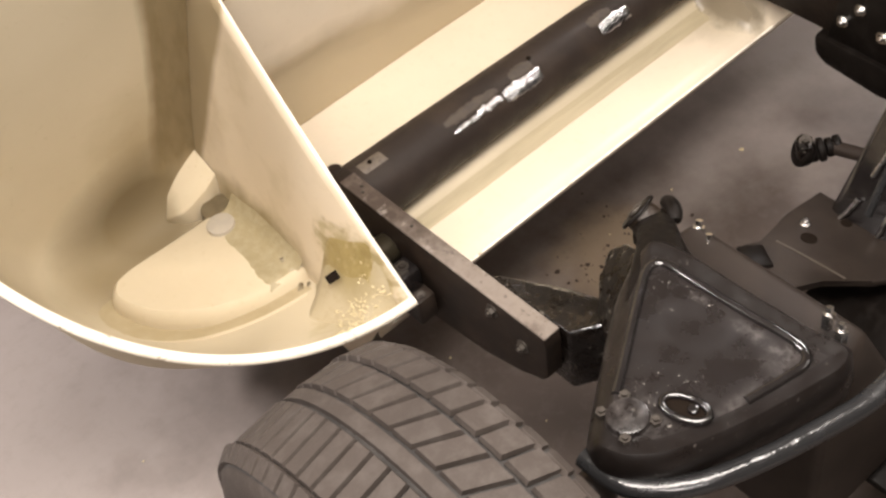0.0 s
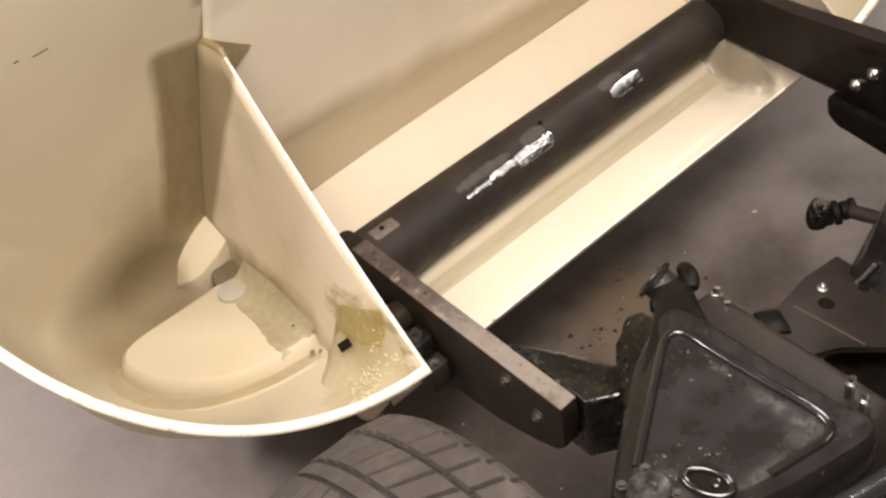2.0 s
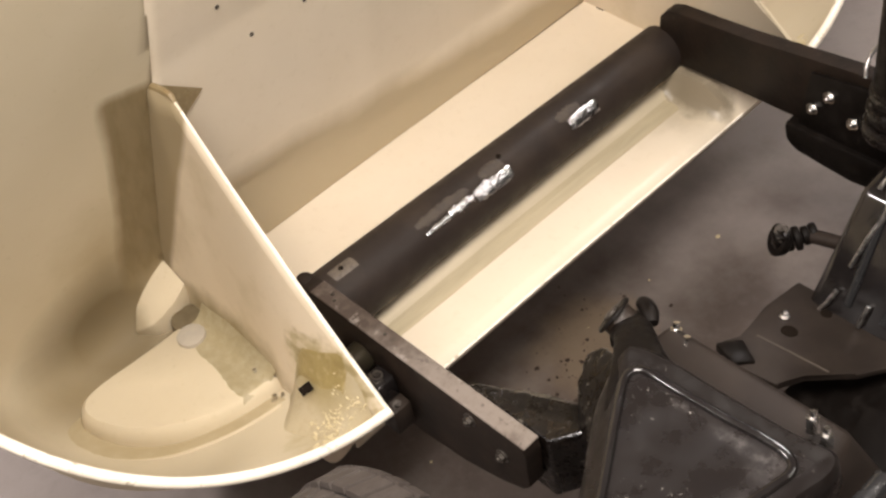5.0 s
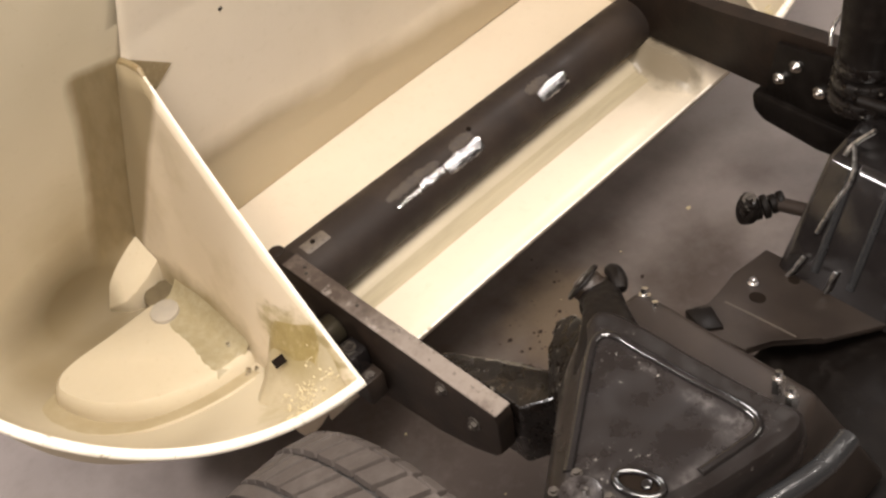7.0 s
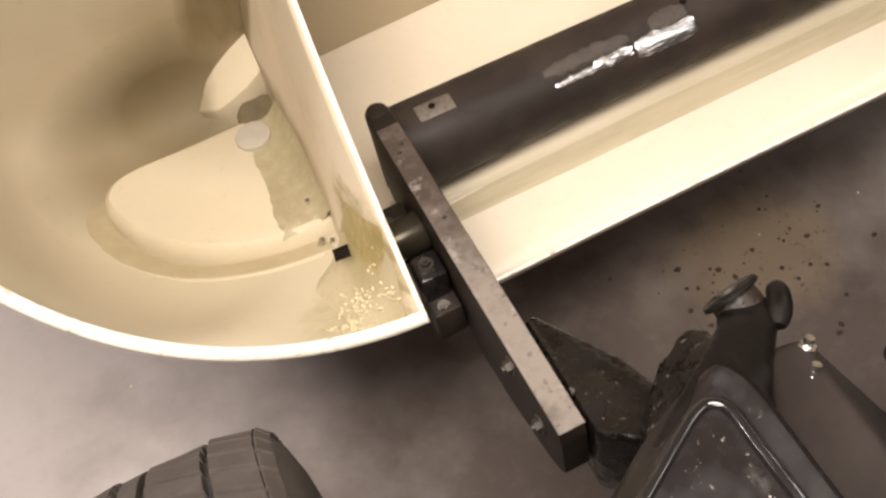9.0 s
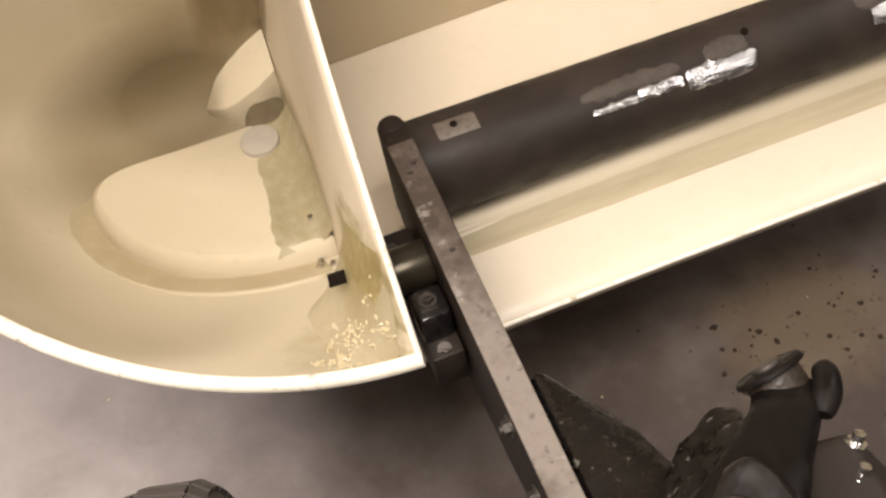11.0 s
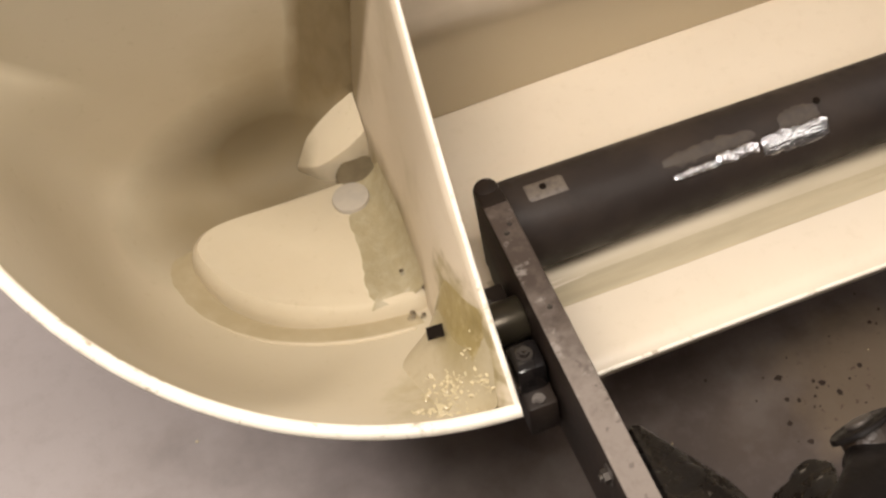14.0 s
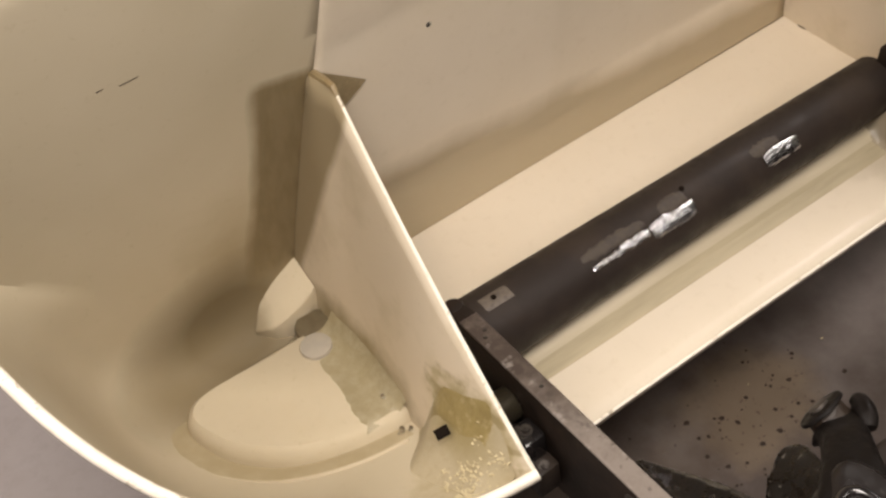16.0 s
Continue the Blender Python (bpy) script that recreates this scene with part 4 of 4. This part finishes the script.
def control_arm(side):
    flip = far_side if side else (lambda bm: bm)
    arm = thing("control_arm", "glossy black triangular pressed steel suspension arm", "suspension arm", "suspension arms")
    edge = [(0.07, -0.467), (0.03, -0.481), (-0.04, -0.526), (-0.115, -0.58), (-0.148, -0.608), (-0.147, -0.645), (-0.118, -0.678), (-0.07, -0.703), (0.0, -0.727), (0.06, -0.742), (0.105, -0.75), (0.128, -0.735), (0.122, -0.69), (0.118, -0.6), (0.117, -0.53), (0.112, -0.485), (0.094, -0.466)]
    outline = spline([(*p, 0.632) for p in [*edge, edge[0]]], 4)[:-1]
    mid = Vector((0.02, -0.61, 0.632))
    n = len(outline)

    def ring(inset, z):
        pts = []
        for i, p in enumerate(outline):
            d = outline[(i + 1) % n] - outline[i - 1]
            inward = Vector((d.y, -d.x, 0)).normalized()
            if inward.dot(mid - p) < 0:
                inward = -inward
            q = p + inward * inset + Vector((0, 0, z))
            beyond = (q.x + 0.088) * -0.527 + (q.y + 0.592) * 0.85  # the leading edge slopes away past the bead
            q.z -= 1.3 * max(beyond - 0.004, 0)
            pts.append(q)
        return pts

    bm = bmesh.new()
    rings = [[bm.verts.new(p) for p in ring(i, z)] for i, z in ((-0.004, -0.06), (-0.006, -0.034), (-0.002, -0.006), (0.004, 0.0), (0.011, -0.001), (0.017, -0.0025), (0.023, -0.003))]
    for a, b in zip(rings, rings[1:]):
        for i in range(n):
            bm.faces.new((a[i], a[(i + 1) % n], b[(i + 1) % n], b[i]))
    bm.faces.new(rings[-1]).material_index = 1
    plate = part("plate", flip(bm), (arm_edge, plate_black), arm)
    bead = [(-0.088, -0.592), (-0.04, -0.562), (0.02, -0.524), (0.062, -0.499), (0.08, -0.499), (0.088, -0.514), (0.089, -0.55), (0.092, -0.62), (0.096, -0.67), (0.094, -0.702), (0.08, -0.715), (0.05, -0.711), (0.0, -0.7)]
    part("bead", flip(sweep(spline([(x, y, 0.628) for x, y in bead]), 0.0062, 12)), gloss_black, plate, "raised glossy bead round the plate")
    flange = [(-0.152, -0.6, 0.585), (-0.146, -0.66, 0.584), (-0.1, -0.708, 0.585), (-0.03, -0.742, 0.588), (0.04, -0.765, 0.592), (0.1, -0.782, 0.597), (0.15, -0.785, 0.602)]
    part("rolled_flange", flip(sweep(spline(flange), 0.013, 12)), rib_black, arm, "thick rolled lower edge")
    disc = part("ball_joint_cap", flip(rod((-0.103, -0.623, 0.62), (-0.103, -0.623, 0.6375), 0.026, 0.024, seg=36, bevel=0.003)), plate_black, arm, "round black ball joint cap")
    part("grease_nipple", flip(rod((-0.098, -0.628, 0.637), (-0.098, -0.628, 0.646), 0.0045, 0.0025, seg=12)), zinc, disc, "small bright grease nipple")
    along, over = Vector((0.32, -0.947, 0)), Vector((0.947, 0.32, 0))
    loop = [Vector((-0.053, -0.661, 0.633)) + along * 0.027 * math.cos(k * math.tau / 28) + over * 0.0145 * math.sin(k * math.tau / 28) for k in range(29)]
    collar = part("oval_collar", flip(sweep(loop, 0.0048, 10)), gloss_black, arm, "glossy oval collar round a hole")
    bm = bmesh.new()
    bm.faces.new([bm.verts.new(p + Vector((0, 0, -0.0008))) for p in loop[:-1]])
    part("hollow", flip(bm), void, collar)
    part("spigot", flip(rod((-0.049, -0.668, 0.62), (-0.049, -0.668, 0.637), 0.0085, 0.006, seg=18, bevel=0.0015)), gloss_black, collar)
    for x, y in ((-0.118, -0.598), (-0.085, -0.602), (-0.086, -0.648), (-0.125, -0.64)):
        bm = bmesh.new()
        rod((x, y, 0.626), (x, y, 0.635), 0.0068, seg=6, bm=bm)
        rod((x, y, 0.626), (x, y, 0.639), 0.0038, seg=10, bm=bm)
        part("bolt", flip(bm), dull_bolt, arm)
    part("upright", flip(sweep([(-0.06, -0.62, 0.595), (-0.1, -0.61, 0.54), (-0.18, -0.607, 0.5), (-0.315, -0.607, 0.49)], [0.014, 0.02, 0.03, 0.04], 14)), black_paint, arm, "black steel upright that carries the wheel")
    part("pivot_shaft", flip(rod((0.17, -0.47, 0.56), (0.138, -0.725, 0.566), 0.009, seg=18)), tar_black, arm)
    for p in ((0.146, -0.705, 0.606),) if side else ((0.178, -0.487, 0.566), (0.146, -0.705, 0.606)):
        for d in (-0.012, 0.012):
            hx = Vector(p) + Vector((d * 0.4, d, 0.0))
            bm = bmesh.new()
            rod(hx, hx + Vector((0.006, 0.004, 0.016)), 0.0085, seg=6, bm=bm)
            rod(hx, hx + Vector((0.009, 0.006, 0.024)), 0.0045, seg=10, bm=bm)
            part("nut", flip(bm), zinc, arm, "bright zinc nut")
    return arm


def shock_mount():
    """The post ahead of the near arm with its round rubber bush."""
    mount = thing("shock_absorber_mount", "black steel post with a round bush on top", "shock mount")
    # a smooth tongue that rises off the arm's tip and carries the bush
    spine = [((0.02, -0.5, 0.622), (0.114, -0.575, 0.624)), ((0.045, -0.483, 0.626), (0.121, -0.527, 0.629)), ((0.072, -0.466, 0.623), (0.134, -0.502, 0.622)), ((0.1, -0.446, 0.614), (0.15, -0.478, 0.611)), ((0.12, -0.429, 0.603), (0.167, -0.457, 0.599)), ((0.135, -0.415, 0.591), (0.184, -0.436, 0.585)), ((0.143, -0.405, 0.581), (0.2, -0.42, 0.574)), ((0.147, -0.397, 0.574), (0.205, -0.408, 0.567)), ((0.15, -0.393, 0.56), (0.205, -0.402, 0.554))]
    bm = bmesh.new()
    rings = []
    for a, b in spine:
        a, b = Vector(a), Vector(b)
        side, deep = (b - a) / 2, 0.024
        ring = []
        for k in range(20):
            c, d = math.cos(k * math.tau / 20), math.sin(k * math.tau / 20)
            ring.append(bm.verts.new((a + b) / 2 + side * math.copysign(abs(c) ** 0.6, c) + Vector((0, 0, deep * (math.copysign(abs(d) ** 0.6, d) - 1)))))
        rings.append(ring)
    for a, b in zip(rings, rings[1:]):
        for k in range(20):
            bm.faces.new((a[k], a[(k + 1) % 20], b[(k + 1) % 20], b[k]))
    bm.faces.new(rings[0])
    bm.faces.new(rings[-1])
    part("tongue", bm, tar_black, mount, "smooth brown-black tapered tongue")
    bm = prism([(0.152, -0.385, 0.52), (0.135, -0.366, 0.512), (0.118, -0.37, 0.508), (0.1, -0.39, 0.502), (0.06, -0.41, 0.485), (0.03, -0.46, 0.5), (0.06, -0.5, 0.56), (0.12, -0.44, 0.57)], (0, 0, -0.07), 0.009)
    part("web", bm, wet_tar, mount, "tarry black web under the tongue")
    way = Vector((-0.18, 0.82, 0.54)).normalized()
    eye = Vector((0.168, -0.387, 0.565))
    bush = part("bush", rod(eye - way * 0.03, eye + way * 0.001, 0.0235, 0.022, seg=32), rusty_face, mount, "worn brown rubber bush")
    part("flange", rod(eye - way * 0.001, eye + way * 0.004, 0.029, 0.0275, seg=40, bevel=0.0015), tar_black, bush, "round black end flange")
    part("sleeve", rod(eye + way * 0.003, eye + way * 0.0075, 0.012, seg=20, bevel=0.001), dull_bolt, bush, "dull steel sleeve")
    ear = sweep(spline([(0.181, -0.44, 0.576), (0.191, -0.428, 0.577), (0.199, -0.414, 0.575), (0.204, -0.401, 0.567)], 4), [0.007, 0.0085, 0.0095, 0.0105, 0.011, 0.0112, 0.0112, 0.011, 0.0108, 0.0105, 0.01, 0.009, 0.006], 14)
    part("ear", ear, tar_black, mount, "rounded black ear beside the bush")
    hex_bolt(mount, (0.106, -0.4, 0.503), (-0.2, 0.1, 1), 0.0045, 0.004, material=zinc)
    hex_bolt(mount, (0.092, -0.407, 0.498), (-0.2, 0.1, 1), 0.004, 0.004, material=dull_bolt)
    gusset = prism([(0.016, -0.25, 0.462), (0.03, -0.245, 0.45), (0.085, -0.33, 0.44), (0.11, -0.42, 0.45), (0.07, -0.46, 0.5), (0.016, -0.40, 0.458)], (0, 0, -0.12), 0.006)
    part("gusset", gusset, wet_tar, mount, "tarry black gusset plate")
    return mount


def shock_absorber():
    """The upright damper that stands on the far tower."""
    x, y = 0.753, -0.43
    damper = thing("shock_absorber", "tall black shock absorber on the spring tower", "shock absorber")
    part("tube", rod((x, y, 0.48), (x + 0.012, y - 0.004, 0.86), 0.046, 0.05, seg=32, bevel=0.004), tar_black, damper)
    for z, r in ((0.482, 0.056), (0.515, 0.053), (0.548, 0.05)):
        part("collar", rod((x, y, z), (x, y, z + 0.024), r, r - 0.002, seg=32, bevel=0.006), wet_tar, damper, "dull black rubber ring")
    part("hose", sweep(spline([(0.74, -0.374, 0.565), (0.75, -0.368, 0.582), (0.768, -0.366, 0.592), (0.79, -0.37, 0.597), (0.82, -0.385, 0.595)], 5), 0.003, 10), pipe_steel, damper, "thin bright curved hose")


def tyre_block(w, l, h, skew):
    pts = [(-w / 2, -l / 2 - skew), (w / 2, -l / 2 + skew), (w / 2, l / 2 + skew), (-w / 2, l / 2 - skew)]
    bm = bmesh.new()
    a = [bm.verts.new((x, y, -h)) for x, y in pts]
    b = [bm.verts.new((x * 0.94, y * 0.92, 0)) for x, y in pts]
    bm.faces.new(b)
    for i in range(4):
        bm.faces.new((a[i], a[(i + 1) % 4], b[(i + 1) % 4], b[i]))
    return link_mesh("tread_block", bm, rubber, False)


def wheel(x, y):
    """A tyre on a steel rim, hanging clear of the floor."""
    R, W = 0.315, 0.2
    w = thing("wheel", "dusty black road tyre on a dark steel rim", "wheel", "wheels", (x, y, 0.49))
    prof = [(-0.085, 0.19), (-0.108, 0.212), (-0.117, 0.24), (-0.117, 0.265), (-0.112, 0.285), (-0.105, 0.2965), (-0.092, 0.303), (-0.05, 0.3075), (0, 0.3085), (0.05, 0.3075), (0.092, 0.303), (0.105, 0.2965), (0.112, 0.285), (0.117, 0.265), (0.117, 0.24), (0.108, 0.212), (0.085, 0.19)]
    bm = bmesh.new()
    rings = []
    for k in range(96):
        a = k * math.tau / 96
        rings.append([bm.verts.new((px, pr * math.sin(a), pr * math.cos(a))) for px, pr in prof])
    for a, b in zip(rings, rings[1:] + rings[:1]):
        for j in range(len(prof) - 1):
            bm.faces.new((a[j], b[j], b[j + 1], a[j + 1])).material_index = int(j < 5 or j > len(prof) - 7)
    tyre = part("tyre", bm, groove_rubber, w)
    tyre.data.materials.append(rubber)
    bm = bmesh.new()
    rings = []
    for k in range(64):
        a = k * math.tau / 64
        rings.append([bm.verts.new((px, pr * math.sin(a), pr * math.cos(a))) for px, pr in ((-0.09, 0.195), (-0.08, 0.18), (0, 0.165), (0.03, 0.15), (0.035, 0.08), (0.05, 0.04), (0.05, 0.0001))])
    for a, b in zip(rings, rings[1:] + rings[:1]):
        for j in range(6):
            bm.faces.new((a[j], b[j], b[j + 1], a[j + 1]))
    bm2 = bm
    part("rim", bm2, black_paint, w)
    rows = ((-0.0965, 0.022, 74, 0.0, 0.3085, 34), (-0.05, 0.066, 74, 0.004, 0.314, 5), (0.034, 0.046, 56, -0.012, 0.3148, -3), (0.0795, 0.036, 56, -0.005, 0.3118, -13), (0.1035, 0.014, 56, 0.0, 0.3035, -44))
    for px, bw, count, skew, r, lean in rows:
        me = tyre_block(bw, math.tau * r / count * (0.84 if count > 60 else 0.86), 0.007, skew)
        for k in range(count):
            a = k * math.tau / count + px * 3
            ob = new("tread_block", me)
            ob.parent = tyre
            ob.matrix_local = Matrix.Rotation(-a, 4, "X") @ Matrix.Translation((px, 0, r)) @ Matrix.Rotation(radians(-lean), 4, "Y")
    bm = bmesh.new()
    rings = []
    for k in range(96):
        a = k * math.tau / 96
        rings.append([bm.verts.new((px, pr * math.sin(a), pr * math.cos(a))) for px, pr in ((-0.0125, 0.305), (-0.0112, 0.3152), (0.0052, 0.3156), (0.0065, 0.305))])
    for a, b in zip(rings, rings[1:] + rings[:1]):
        for j in range(3):
            bm.faces.new((a[j], b[j], b[j + 1], a[j + 1]))
    part("centre_rib", bm, rubber, tyre)
    return w


frame_ob = chassis()
control_arm(0)
control_arm(1)
shock_mount()
shock_absorber()
wheel(-0.352, -0.607)


def axle_stand(x, y):
    stand = thing("axle_stand", "dark steel axle stand under the frame", "axle stand", "axle stands")
    part("column", rod((x, y, 0.16), (x, y, 0.292), 0.02, seg=20), black_paint, stand)
    part("saddle", box(x - 0.035, x + 0.035, y - 0.02, y + 0.02, 0.29, 0.3055, 0.003), black_paint, stand)
    for sx in (-1, 1):
        for sy in (-1, 1):
            part("leg", rod((x + sx * 0.085, y + sy * 0.085, 0.0), (x, y, 0.2), 0.01, seg=10), black_paint, stand)
    return stand


axle_stand(0.31, -0.8)
axle_stand(2 * MID - 0.31, -0.8)


def floor_debris():
    """Chips, flakes and drips scattered on the concrete."""
    rnd = random.Random(21)
    for name, material, count, spread, label in (
        ("dark_crumbs", dark_crumb, 60, (0.42, -0.08, 0.085, 0.07), "dark crumbs on the floor in the spill"),
        ("pale_flakes", froth_white, 26, (-0.1, 0.0, 0.32, 0.22), "pale paint flakes on the floor"),
    ):
        bm = bmesh.new()
        for n in range(count):
            x, y = rnd.gauss(spread[0], spread[2]), rnd.gauss(spread[1], spread[3])
            r = rnd.uniform(0.0012, 0.0026) if name == "pale_flakes" or rnd.random() < 0.6 else rnd.uniform(0.0026, 0.005)
            if n == 0 and name == "pale_flakes":
                x, y, r = 0.788, -0.068, 0.006
            pts = [bm.verts.new((x + math.cos(k * 1.2566) * r * rnd.uniform(0.6, 1.3), y + math.sin(k * 1.2566) * r * rnd.uniform(0.6, 1.3), 0.0012)) for k in range(5)]
            low = [bm.verts.new((v.co.x, v.co.y, 0.0)) for v in pts]
            bm.faces.new(pts)
            for k in range(5):
                bm.faces.new((pts[k], low[k], low[(k + 1) % 5], pts[(k + 1) % 5]))
        tagged(new(name, link_mesh(name, bm, material, False)), label, "debris", kind="stuff")


floor_debris()
